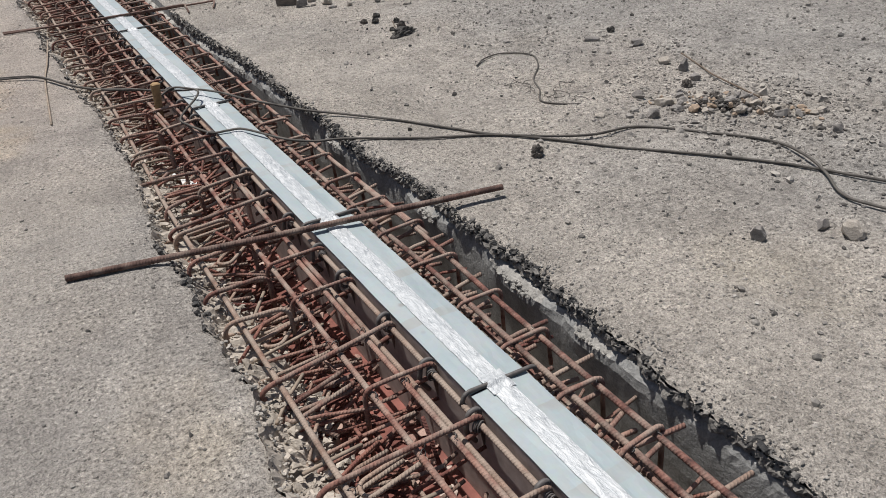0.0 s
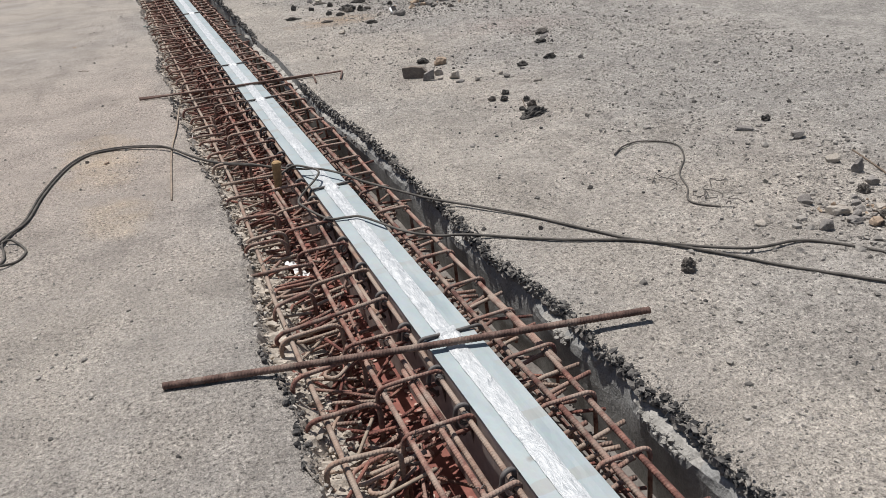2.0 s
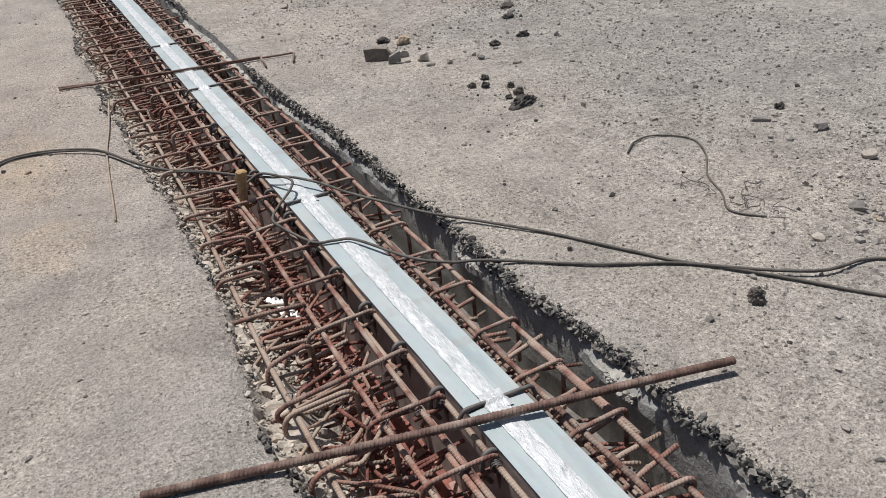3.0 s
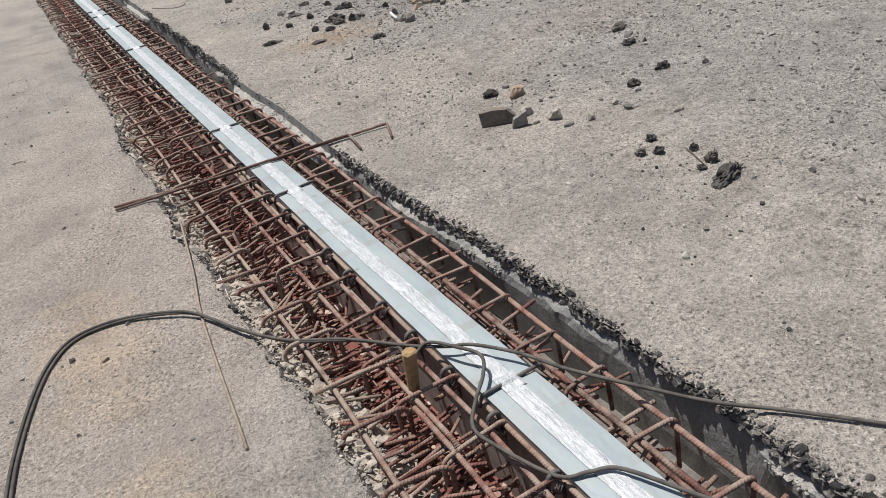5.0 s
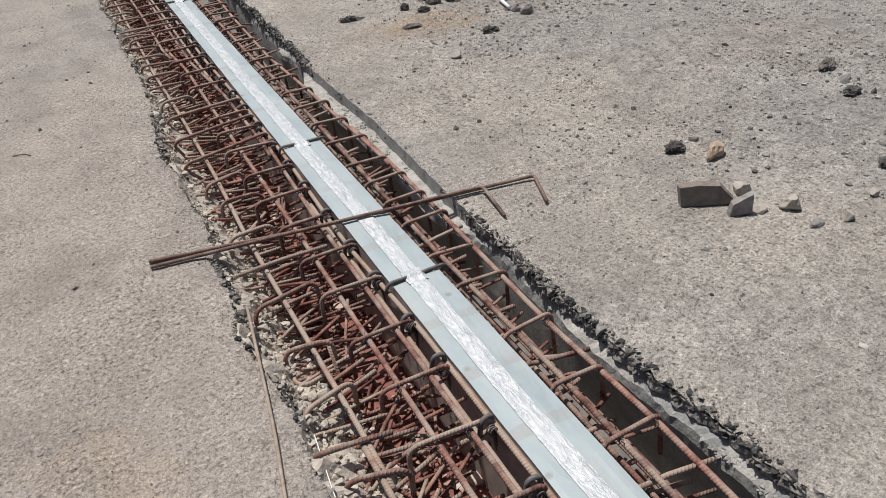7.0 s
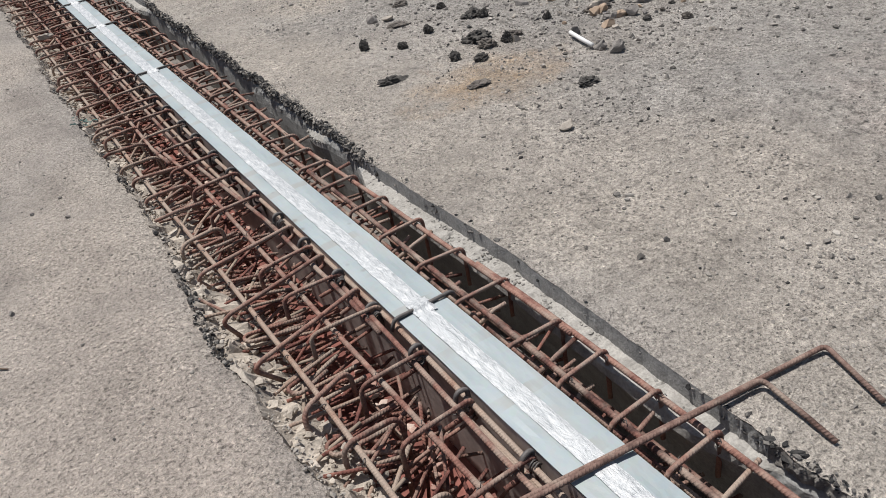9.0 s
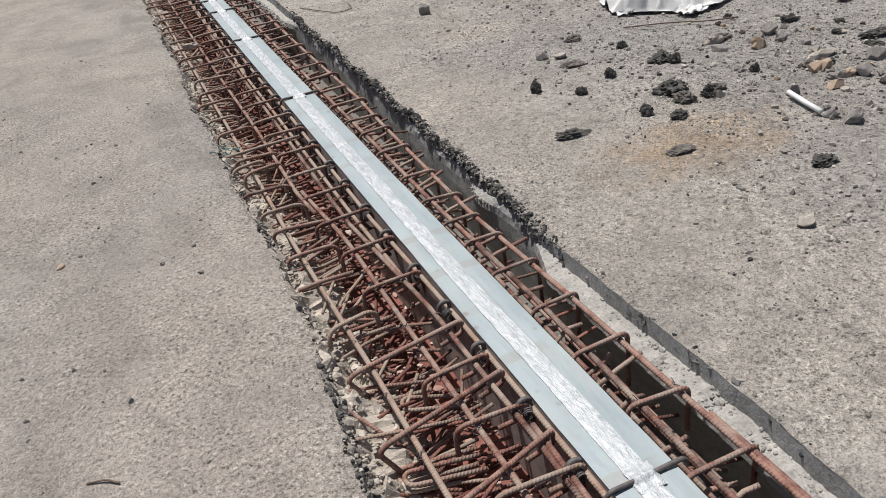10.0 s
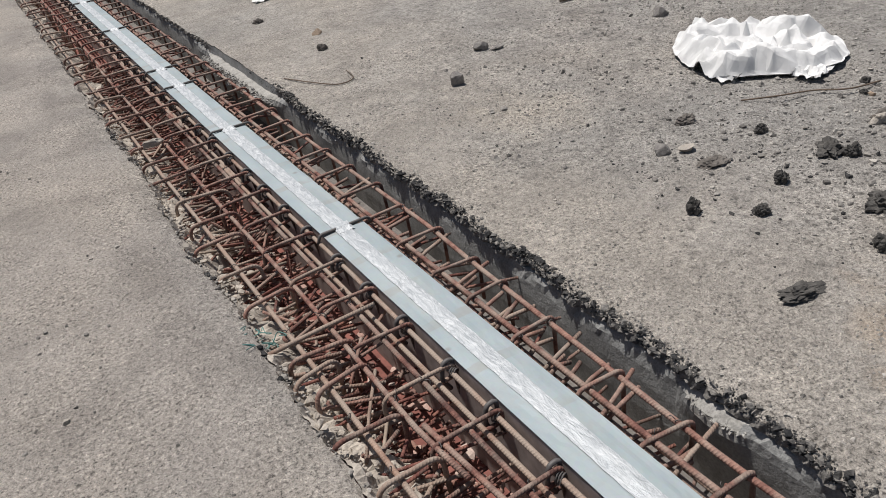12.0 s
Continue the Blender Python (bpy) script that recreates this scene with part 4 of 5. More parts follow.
def stake_mesh():
    m = Mesh()
    for i, z in enumerate((-0.12, 0.0, 0.06, 0.095, 0.115, 0.12)):
        w = (0.0125, 0.015, 0.016, 0.017, 0.019, 0.014)[i]
        for k in range(10):
            a = 2 * math.pi * k / 10
            q = w * (1 + 0.16 * n3(math.cos(a) * 2, math.sin(a) * 2, z * 30))
            m.v.append(Vector((q * math.cos(a) * 1.25, q * math.sin(a), z + 0.006 * n3(a, z * 20))))
    for i in range(5):
        for k in range(10):
            k2 = (k + 1) % 10
            m.face([i * 10 + k, i * 10 + k2, (i + 1) * 10 + k2, (i + 1) * 10 + k])
    m.face([50 + k for k in range(10)])
    return m.data("wooden_stake", WOOD)


st = tagged(new("wooden_stake", stake_mesh()), "short yellow-brown wooden stake with battered top stuck between bars", "stake")
st.matrix_basis = pose(-0.286, 4.2, 0.0, 3, 4, 20) @ Matrix.Diagonal((1.2, 1.2, 1.0, 1.0))


# ---- stones, clods and litter ----
def rock_mesh(name, size, mat, seed, sub=3, rough=0.3, fine=0.1, cut=True):
    bm = bmesh.new()
    bmesh.ops.create_icosphere(bm, subdivisions=sub, radius=1.0)
    dice = random.Random(int(seed * 1000))
    planes = []
    for q in range(11 if cut else 0):
        n = Vector((dice.gauss(0, 1), dice.gauss(0, 1), dice.gauss(0, 1))).normalized()
        planes.append((n, dice.uniform(0.45, 0.85)))
    for v in bm.verts:
        p = v.co.copy()
        k = 1 + rough * noise.noise(p * 1.4 + Vector((seed, -seed, seed * 2))) + fine * noise.noise(p * 5.0 + Vector((seed, seed, 0)))
        p *= k
        for n, d in planes:
            over = p.dot(n) - d
            if over > 0:
                p -= n * over
        v.co = Vector((p.x * size[0], p.y * size[1], max(-0.45, p.z) * size[2]))
    me = bpy.data.meshes.new(name)
    bm.to_mesh(me)
    bm.free()
    me.materials.append(mat)
    return me


KINDS = {
    "grey": (STONE_GREY, "stone", "grey dusty stone lying on the asphalt", 3, 0.4, 0.17),
    "pale": (STONE_PALE, "stone", "pale cream broken stone on the asphalt", 3, 0.4, 0.17),
    "orange": (STONE_ORANGE, "stone", "orange-tan broken stone on the asphalt", 3, 0.4, 0.17),
    "dark": (CLOD_DARK, "asphalt_clod", "black crumbly clod of broken asphalt on the ground", 4, 0.5, 0.4),
    "brown": (CLOD_BROWN, "asphalt_clod", "grey-brown crumbly clod of asphalt on the ground", 4, 0.45, 0.35),
}


def rock(kind, x, y, w, d, h, turn=0.0):
    mat, name, label, sub, rough, fine = KINDS[kind]
    seed = (x * 7.3 + y * 3.7) % 50
    if name == "stone":
        w, d, h = w * 1.2, d * 1.2, h * 1.35
        sub = 2 if w < 0.035 else 3
    elif max(w, d) > 0.07:
        h = h * 0.72
    ob = new(name, rock_mesh(name, (w / 2, d / 2, h * 0.7), mat, seed, sub, rough, fine, kind in ("grey", "pale", "orange")))
    ob.matrix_basis = pose(x, y, ground_z(x, y) + h * 0.27, rnd(-5, 5), rnd(-5, 5), turn)
    return tagged(ob, label, "stone" if name == "stone" else "clod", name + "s on the ground")


# stones and clods, 1.2 to 3.0 m along the trench
for q in (
    ("pale", 1.385, 1.215, 0.09, 0.075, 0.055, 20.0),
    ("grey", 1.335, 1.3, 0.07, 0.04, 0.03, 10.0),
    ("grey", 1.1, 1.385, 0.045, 0.045, 0.04, 40.0),
    ("pale", 1.112, 1.405, 0.022, 0.02, 0.018, 0.0),
    ("grey", 2.1, 1.78, 0.05, 0.04, 0.03, 0.0),
    ("pale", 2.09, 1.87, 0.05, 0.035, 0.02, 0.0),
    ("brown", 0.925, 2.4, 0.055, 0.05, 0.05, 0.0),
    ("grey", 1.615, 2.4, 0.055, 0.05, 0.045, 50.0),
    ("pale", 1.42, 2.56, 0.06, 0.04, 0.02, 0.0),
    ("brown", 2.04, 2.6, 0.05, 0.05, 0.04, 0.0),
    ("grey", 2.16, 2.65, 0.06, 0.05, 0.04, 60.0),
    ("grey", 2.2, 2.78, 0.06, 0.055, 0.05, 10.0),
    ("pale", 2.21, 2.93, 0.06, 0.05, 0.035, 0.0),
    ("dark", 0.62, 3.0, 0.02, 0.018, 0.014, 0.0),
):
    rock(*q)
# stones and clods, 3.3 to 5.3 m along the trench
for q in (
    ("grey", 2.34, 3.28, 0.09, 0.06, 0.04, 10.0),
    ("grey", 2.2, 3.52, 0.1, 0.04, 0.025, -25.0),
    ("dark", 2.42, 3.6, 0.05, 0.04, 0.03, 0.0),
    ("dark", 1.37, 4.45, 0.19, 0.075, 0.06, 14.0),
    ("dark", 1.37, 4.585, 0.038, 0.034, 0.022, 0.0),
    ("brown", 1.455, 4.61, 0.055, 0.05, 0.045, 0.0),
    ("dark", 1.49, 4.75, 0.042, 0.036, 0.032, 0.0),
    ("dark", 1.375, 4.855, 0.044, 0.04, 0.036, 0.0),
    ("grey", 1.02, 4.9, 0.02, 0.02, 0.015, 0.0),
    ("brown", 1.31, 4.9, 0.05, 0.04, 0.03, 0.0),
    ("dark", 1.45, 4.985, 0.05, 0.04, 0.03, 0.0),
    ("pale", 1.805, 5.155, 0.07, 0.035, 0.025, 10.0),
    ("brown", -1.235, 5.18, 0.02, 0.02, 0.014, 0.0),
    ("grey", -1.01, 5.285, 0.022, 0.02, 0.014, 0.0),
):
    rock(*q)
# stones and clods, 5.3 to 6.2 m along the trench
for q in (
    ("orange", -1.13, 5.095, 0.036, 0.024, 0.012, 20.0),
    ("pale", 1.44, 5.42, 0.04, 0.04, 0.035, 0.0),
    ("grey", 1.325, 5.45, 0.07, 0.035, 0.02, 0.0),
    ("pale", 1.67, 5.49, 0.035, 0.03, 0.03, 0.0),
    ("pale", 1.34, 5.585, 0.08, 0.07, 0.055, 30.0),
    ("pale", 1.23, 5.63, 0.055, 0.04, 0.025, 0.0),
    ("dark", 1.925, 5.63, 0.08, 0.06, 0.045, 0.0),
    ("dark", 2.2, 5.69, 0.085, 0.06, 0.05, 0.0),
    ("pale", 1.275, 5.77, 0.07, 0.06, 0.045, 0.0),
    ("orange", 1.43, 6.08, 0.12, 0.06, 0.05, 25.0),
    ("dark", 1.32, 6.2, 0.09, 0.07, 0.05, 0.0),
    ("dark", 2.4, 6.2, 0.12, 0.06, 0.04, 20.0),
):
    rock(*q)
# stones and clods, 6.3 to 8.9 m along the trench
for q in (
    ("grey", 2.5, 6.33, 0.12, 0.05, 0.02, 30.0),
    ("brown", 2.58, 6.5, 0.14, 0.07, 0.05, 20.0),
    ("grey", -1.13, 6.52, 0.02, 0.02, 0.012, 0.0),
    ("pale", 1.122, 7.88, 0.065, 0.05, 0.035, 0.0),
    ("dark", 1.525, 8.19, 0.12, 0.07, 0.045, 10.0),
    ("grey", -1.18, 8.215, 0.022, 0.02, 0.014, 0.0),
    ("grey", 1.92, 8.4, 0.085, 0.06, 0.055, 20.0),
    ("grey", 1.905, 8.5, 0.06, 0.05, 0.045, 0.0),
    ("brown", 1.155, 8.61, 0.13, 0.07, 0.03, -5.0),
    ("orange", 2.18, 8.73, 0.08, 0.06, 0.035, 0.0),
    ("orange", 2.33, 8.8, 0.08, 0.06, 0.03, 0.0),
    ("grey", 1.98, 8.8, 0.07, 0.05, 0.05, 0.0),
    ("grey", -0.875, 8.835, 0.02, 0.018, 0.012, 0.0),
    ("grey", 2.62, 8.88, 0.1, 0.08, 0.06, 0.0),
):
    rock(*q)
# stones and clods, 8.9 to 9.1 m along the trench
for q in (
    ("dark", 1.39, 8.9, 0.085, 0.06, 0.045, 10.0),
    ("dark", 3.5, 8.9, 0.08, 0.06, 0.05, 0.0),
    ("orange", 2.27, 8.94, 0.1, 0.06, 0.04, 0.0),
    ("pale", 1.695, 8.98, 0.05, 0.035, 0.03, 0.0),
    ("grey", -1.0, 8.985, 0.02, 0.015, 0.01, 0.0),
    ("dark", 1.285, 9.01, 0.055, 0.045, 0.035, -20.0),
    ("dark", 1.66, 9.02, 0.07, 0.055, 0.05, 0.0),
    ("dark", 0.88, 9.03, 0.16, 0.075, 0.04, -8.0),
    ("brown", 1.527, 9.04, 0.1, 0.09, 0.06, 0.0),
    ("dark", 1.3, 9.04, 0.05, 0.04, 0.035, 0.0),
    ("pale", 2.44, 9.06, 0.16, 0.06, 0.03, 0.0),
    ("brown", 1.75, 9.06, 0.08, 0.06, 0.045, 0.0),
    ("dark", 2.91, 9.12, 0.2, 0.08, 0.05, 0.0),
    ("dark", 2.05, 9.13, 0.05, 0.04, 0.04, 0.0),
):
    rock(*q)
# stones and clods, 9.2 to 10.0 m along the trench
for q in (
    ("dark", 1.55, 9.17, 0.15, 0.12, 0.085, 10.0),
    ("dark", 1.19, 9.43, 0.06, 0.05, 0.04, 0.0),
    ("dark", 1.83, 9.5, 0.07, 0.06, 0.05, 0.0),
    ("grey", 2.52, 9.52, 0.12, 0.07, 0.05, 0.0),
    ("dark", 1.445, 9.54, 0.06, 0.05, 0.045, 0.0),
    ("dark", 1.8, 9.58, 0.15, 0.09, 0.06, 35.0),
    ("dark", 1.02, 9.6, 0.05, 0.05, 0.055, 0.0),
    ("dark", 2.77, 9.62, 0.13, 0.06, 0.05, 0.0),
    ("brown", 2.26, 9.63, 0.15, 0.07, 0.05, 0.0),
    ("brown", 3.3, 9.7, 0.1, 0.07, 0.05, 0.0),
    ("brown", 1.39, 9.83, 0.13, 0.08, 0.035, 0.0),
    ("dark", 1.775, 9.9, 0.06, 0.05, 0.04, 0.0),
    ("pale", -1.215, 9.98, 0.025, 0.02, 0.012, 0.0),
    ("orange", -1.375, 9.21, 0.036, 0.026, 0.012, 40.0),
    ("pale", 1.415, 10.0, 0.08, 0.05, 0.03, 0.0),
):
    rock(*q)
# stones and clods, 10.1 to 14.1 m along the trench
for q in (
    ("grey", 1.325, 10.06, 0.075, 0.06, 0.045, 0.0),
    ("brown", 1.64, 10.22, 0.1, 0.07, 0.045, 0.0),
    ("grey", 1.185, 11.53, 0.085, 0.07, 0.065, 0.0),
    ("grey", 2.9, 11.6, 0.12, 0.08, 0.05, 0.0),
    ("grey", 1.75, 11.9, 0.09, 0.05, 0.03, 0.0),
    ("grey", 1.675, 11.96, 0.12, 0.07, 0.045, 0.0),
    ("brown", 0.95, 12.9, 0.07, 0.05, 0.04, 0.0),
    ("orange", 1.1, 13.31, 0.1, 0.05, 0.03, 20.0),
    ("brown", 0.9, 14.07, 0.08, 0.07, 0.05, 0.0),
):
    rock(*q)


def shard(outline, thick, mat, label, m):
    """A broken piece of slab with an angular outline, chipped along its edges."""
    bm = bmesh.new()
    low = [bm.verts.new((x, y, 0.0)) for x, y in outline]
    high = [bm.verts.new((x * 0.95 + rnd(-0.003, 0.003), y * 0.95 + rnd(-0.003, 0.003), thick + rnd(-0.003, 0.003))) for x, y in outline]
    bm.faces.new(low[::-1])
    bm.faces.new(high)
    for a in range(len(outline)):
        b = (a + 1) % len(outline)
        bm.faces.new((low[a], low[b], high[b], high[a]))
    bmesh.ops.triangulate(bm, faces=bm.faces[:])
    bmesh.ops.subdivide_edges(bm, edges=bm.edges[:], cuts=3, use_grid_fill=True)
    for v in bm.verts:
        v.co += v.co.normalized() * 0.003 * noise.noise(v.co * 60) + Vector((0, 0, 0.002 * noise.noise(v.co * 25)))
    me = bpy.data.meshes.new("broken_slab")
    bm.to_mesh(me)
    bm.free()
    me.materials.append(mat)
    ob = tagged(new("broken_slab", me), label, "stone", "broken slabs")
    ob.matrix_basis = m


shard([(-0.1, 0.0), (0.075, 0.0), (0.105, 0.03), (0.05, 0.1), (-0.035, 0.108), (-0.11, 0.095)], 0.035, STONE_BROWN, "flat brown broken slab leaning on the asphalt", pose(1.11, 5.79, 0.0, 82, 0, -28) @ Matrix.Diagonal((1.0, 0.82, 1.0, 1.0)))
shard([(-0.045, 0.0), (0.042, 0.008), (0.04, 0.085), (-0.035, 0.05)], 0.03, STONE_GREY, "small dark grey broken slab leaning on the asphalt", pose(1.16, 5.665, 0.0, 84, 0, -24))


# heap of broken rubble by the cable
for i in range(290):
    t = random.gauss(0, 0.5)
    x, y = 1.97 + 0.2 * t + random.gauss(0, 0.065), 2.3 - 0.2 * t + random.gauss(0, 0.085)
    s = min(0.05, 0.009 + random.expovariate(1 / 0.0095))
    piece = rock(random.choice(["pale", "grey", "grey", "orange", "brown", "pale"]), x, y, s * rnd(1, 1.7), s, s * rnd(0.5, 0.8), rnd(0, 180))
    piece.location.z += 0.035 * math.exp(-((x - 1.97) ** 2 + (y - 2.3) ** 2) / 0.02) * random.random()
# broken rubble scattered round the pipe and the bag
for i in range(90):
    x, y = 2.45 + random.gauss(0, 0.38), 9.1 + random.gauss(0, 0.42)
    s = min(0.07, 0.015 + random.expovariate(1 / 0.014))
    rock(random.choice(["grey", "grey", "brown", "pale", "orange", "dark", "grey"]), x, y, s * rnd(1, 1.6), s, s * rnd(0.45, 0.75), rnd(0, 180))
rock("dark", 1.97, 2.27, 0.13, 0.09, 0.06, 0)


def bag_mesh():
    """A torn woven bag thrown down flat, crumpled into creased facets, its back edge standing up in a fold."""
    dice = random.Random(5)
    pts, high = [], []
    for i in range(46):
        a = 2 * math.pi * i / 46
        c, s = math.cos(a), math.sin(a)
        out = (abs(c) ** 3.2 + abs(s) ** 3.2) ** (-1 / 3.2) * (0.93 + 0.1 * n3(c * 2, s * 2, 3.0) + dice.uniform(-0.06, 0.05))
        pts.append(Vector((0.45 * out * c, 0.42 * out * s)))
        high.append(0.014 + (dice.uniform(0.0, 0.05) if i % 3 == 0 else 0.0))
    for i in range(1500):
        p = Vector((dice.uniform(-0.42, 0.42), dice.uniform(-0.4, 0.4)))
        near = min(((p - q).x * 0.55) ** 2 + (p - q).y ** 2 for q in pts)
        if near < 0.027**2 or (p.x / 0.42) ** 4 + (p.y / 0.39) ** 4 > 1:
            continue
        z = 0.03 + 0.05 * n3(p.x * 5, p.y * 5, 2.0) + dice.uniform(0.0, 0.1)
        if 0.14 < p.y < 0.22 + 0.05 * n3(p.x * 6, 8.0):
            z = dice.uniform(0.11, 0.15) + 0.05 * n3(p.x * 4, 6.0)
        elif 0.05 < p.y < 0.13 and p.x > -0.25:
            z = dice.uniform(0.015, 0.035)
        elif p.x < -0.2 or p.x + p.y < -0.28:
            z += 0.045
        rim = 1.02 - ((p.x / 0.44) ** 4 + (p.y / 0.42) ** 4) ** 0.25
        pts.append(p)
        high.append(max(0.016, z * min(1.0, 0.25 + rim * 3.2)))
    v2, edges, faces = geometry.delaunay_2d_cdt(pts, [], [], 0, 1e-5)[:3]
    bm = bmesh.new()
    vs = []
    for q in v2:
        k = min(range(len(pts)), key=lambda n: (pts[n] - q).length_squared)
        vs.append(bm.verts.new((q.x, q.y, high[k])))
    for f in faces:
        bm.faces.new([vs[n] for n in f])
    bmesh.ops.subdivide_edges(bm, edges=bm.edges[:], cuts=3, use_grid_fill=True)
    bmesh.ops.smooth_vert(bm, verts=bm.verts[:], factor=0.5, use_axis_x=True, use_axis_y=True, use_axis_z=True)
    for v in bm.verts:
        p = v.co
        v.co = Vector((p.x + 0.012 * n3(p.x * 16, p.y * 16, 1.0), p.y + 0.012 * n3(p.x * 16, p.y * 16, 9.0), max(0.01, p.z + 0.009 * n3(p.x * 30, p.y * 30, 4.0))))
    me = bpy.data.meshes.new("sack")
    bm.to_mesh(me)
    bm.free()
    me.materials.append(CLOTH)
    return me


def flap_mesh(w, d, seed):
    m = Mesh()
    n = 16
    for j in range(n):
        for i in range(n):
            u, v = i / (n - 1) - 0.5, j / (n - 1) - 0.5
            m.v.append(Vector((w * (u + 0.2 * n3(u * 3, v * 3, seed)), d * (v + 0.25 * n3(u * 4, v * 4, seed + 9)), 0.012 + 0.06 * abs(n3(u * 6, v * 3, seed + 3)))))
    for j in range(n - 1):
        for i in range(n - 1):
            a = j * n + i
            m.face([a, a + 1, a + n + 1, a + n])
    return m.data("torn_flap", CLOTH)


bag = thing("torn_bag", "crumpled white woven plastic bag lying on the asphalt", "bag", at=(2.61, 10.6, 0.005))
part("sack", bag_mesh(), bag, "", pose(0, 0, 0, 0, 0, -32))
for x, y, w, d, turn in ((-0.1, -0.42, 0.22, 0.14, 20), (-0.4, -0.12, 0.2, 0.12, 60), (0.42, 0.2, 0.26, 0.16, -20), (0.12, 0.42, 0.3, 0.14, 10)):
    part("torn_flap", flap_mesh(w, d, x * 10), bag, "", pose(x, y, 0, 0, 0, turn))


def scrap(x, y, w, d, turn, seed, z=0.0, tip=0.0):
    m = Mesh()
    n = 14
    for j in range(n):
        for i in range(n):
            u, v = i / (n - 1) - 0.5, j / (n - 1) - 0.5
            m.v.append(Vector((w * (u + 0.12 * n3(u * 4, v * 4, seed)), d * (v + 0.15 * n3(u * 4, v * 4, seed + 9)), 0.008 + 0.03 * abs(n3(u * 5, v * 5, seed + 3)))))
    for j in range(n - 1):
        for i in range(n - 1):
            a = j * n + i
            m.face([a, a + 1, a + n + 1, a + n])
    ob = tagged(new("plastic_scrap", m.data("plastic_scrap", CLOTH, True)), "white scrap of torn plastic on the ground", "scrap", "plastic scraps")
    ob.matrix_basis = pose(x, y, z, 0, tip, turn)


for i, q in enumerate(((-1.15, 21.4, 0.6, 0.4, 15), (-1.6, 20.9, 0.4, 0.25, 0), (-1.55, 17.45, 0.36, 0.12, 10), (1.95, 14.3, 0.5, 0.12, -20), (1.22, 14.8, 0.2, 0.12, 10), (2.2, 15.2, 0.4, 0.3, 0))):
    scrap(*q, i * 4.0)
scrap(-0.385, 3.4, 0.07, 0.16, 10, 31.0, -0.13, 25)

m = Mesh().tube([(1.935, 8.785, 0.018), (1.9, 8.66, 0.018), (1.868, 8.53, 0.018)], 0.012, 10)
tagged(new("white_pipe", m.data("white_pipe", CLOTH, True)), "short white plastic pipe lying among gravel", "pipe")

for nm, pts, r in (
    ("wire_scrap", [(1.385, 3.58, 0.006), (1.41, 3.6, 0.005), (1.5, 3.665, 0.005), (1.63, 3.675, 0.005), (1.745, 3.54, 0.005), (1.66, 3.36, 0.005), (1.5, 3.19, 0.005), (1.42, 3.03, 0.005), (1.33, 2.9, 0.005), (1.4, 2.78, 0.005)], 0.0046),
    ("twig", [(2.4, 2.985, 0.006), (2.3, 2.74, 0.008), (2.24, 2.6, 0.012), (2.16, 2.246, 0.012)], 0.0045),
    ("twig", [(0.5, 12.5, 0.006), (0.6, 12.25, 0.01), (0.7, 12.1, 0.008), (0.815, 12.13, 0.008), (0.85, 12.3, 0.01)], 0.004),
    ("twig", [(-1.317, 7.931, 0.004), (-1.27, 7.915, 0.008), (-1.235, 7.887, 0.004)], 0.003),
    ("twig", [(1.41, 4.62, 0.006), (1.45, 4.72, 0.008), (1.47, 4.78, 0.01)], 0.003),
    ("twig", [(2.0, 10.2, 0.01), (2.12, 10.08, 0.03), (2.3, 10.02, 0.02), (2.4, 9.9, 0.03), (2.62, 9.88, 0.012)], 0.0045),
    ("twig", [(2.7, 12.43, 0.01), (4.0, 12.2, 0.02), (5.2, 11.6, 0.02)], 0.012),
):
    mesh = Mesh().tube(spline(pts, 6), r, 6).data(nm, TWIG if nm == "twig" else CABLE, True)
    tagged(new(nm, mesh), "thin dry brown twig on the asphalt" if nm == "twig" else "bent piece of dark wire on the asphalt", "twig" if nm == "twig" else "wire")
tangle = Mesh()
for i in range(15):
    p = Vector((1.43 + random.gauss(0, 0.045), 3.0 + random.gauss(0, 0.11), rnd(0.004, 0.02)))
    pts = [p]
    for q in range(3):
        pts.append(pts[-1] + Vector((rnd(-0.05, 0.05), rnd(-0.06, 0.06), rnd(-0.008, 0.01))))
        pts[-1].z = max(0.004, pts[-1].z)
    tangle.tube(spline(pts, 3), rnd(0.0014, 0.0026), 5)
tagged(new("wire_tangle", tangle.data("wire_tangle", CABLE)), "tangle of thin dark wire and dry roots on the asphalt", "wire", kind="stuff")


# loose gravel, thicker in patches
def gravel(count, x_of, y_of, size, keep, name, label, mat):
    m = Mesh()
    made = 0
    while made < count:
        x, y = x_of(), y_of()
        if not keep(x, y):
            continue
        s = size()
        m.lump((x, y, ground_z(x, y) + s * 0.2), (s, s * rnd(0.6, 1.2), s * rnd(0.6, 1.1)), 1.1, rnd(0, 6.3), made * 0.37)
        made += 1
    return tagged(new(name, m.data(name, mat)), label, "gravel", kind="stuff")


def fines(count, y_of, x_of, keep, size, name, label, mat):
    """Small sharp grains of eight faces, half sunk into the surface."""
    m = Mesh()
    made = 0
    while made < count:
        x, y = x_of(), y_of()
        if not keep(x, y):
            continue
        s = size()
        z, b, a = ground_z(x, y), len(m.v), rnd(0, 6.3)
        for q in range(4):
            w = s * rnd(0.6, 1.35)
            m.v.append(Vector((x + w * math.cos(a + 1.57 * q), y + w * math.sin(a + 1.57 * q), z + s * rnd(-0.2, 0.4))))
        m.v.append(Vector((x + s * rnd(-0.5, 0.5), y + s * rnd(-0.5, 0.5), z + s * rnd(0.5, 1.1))))
        for q in range(4):
            m.face([b + q, b + (q + 1) % 4, b + 4])
        made += 1
    return tagged(new(name, m.data(name, mat)), label, "gravel", kind="stuff")


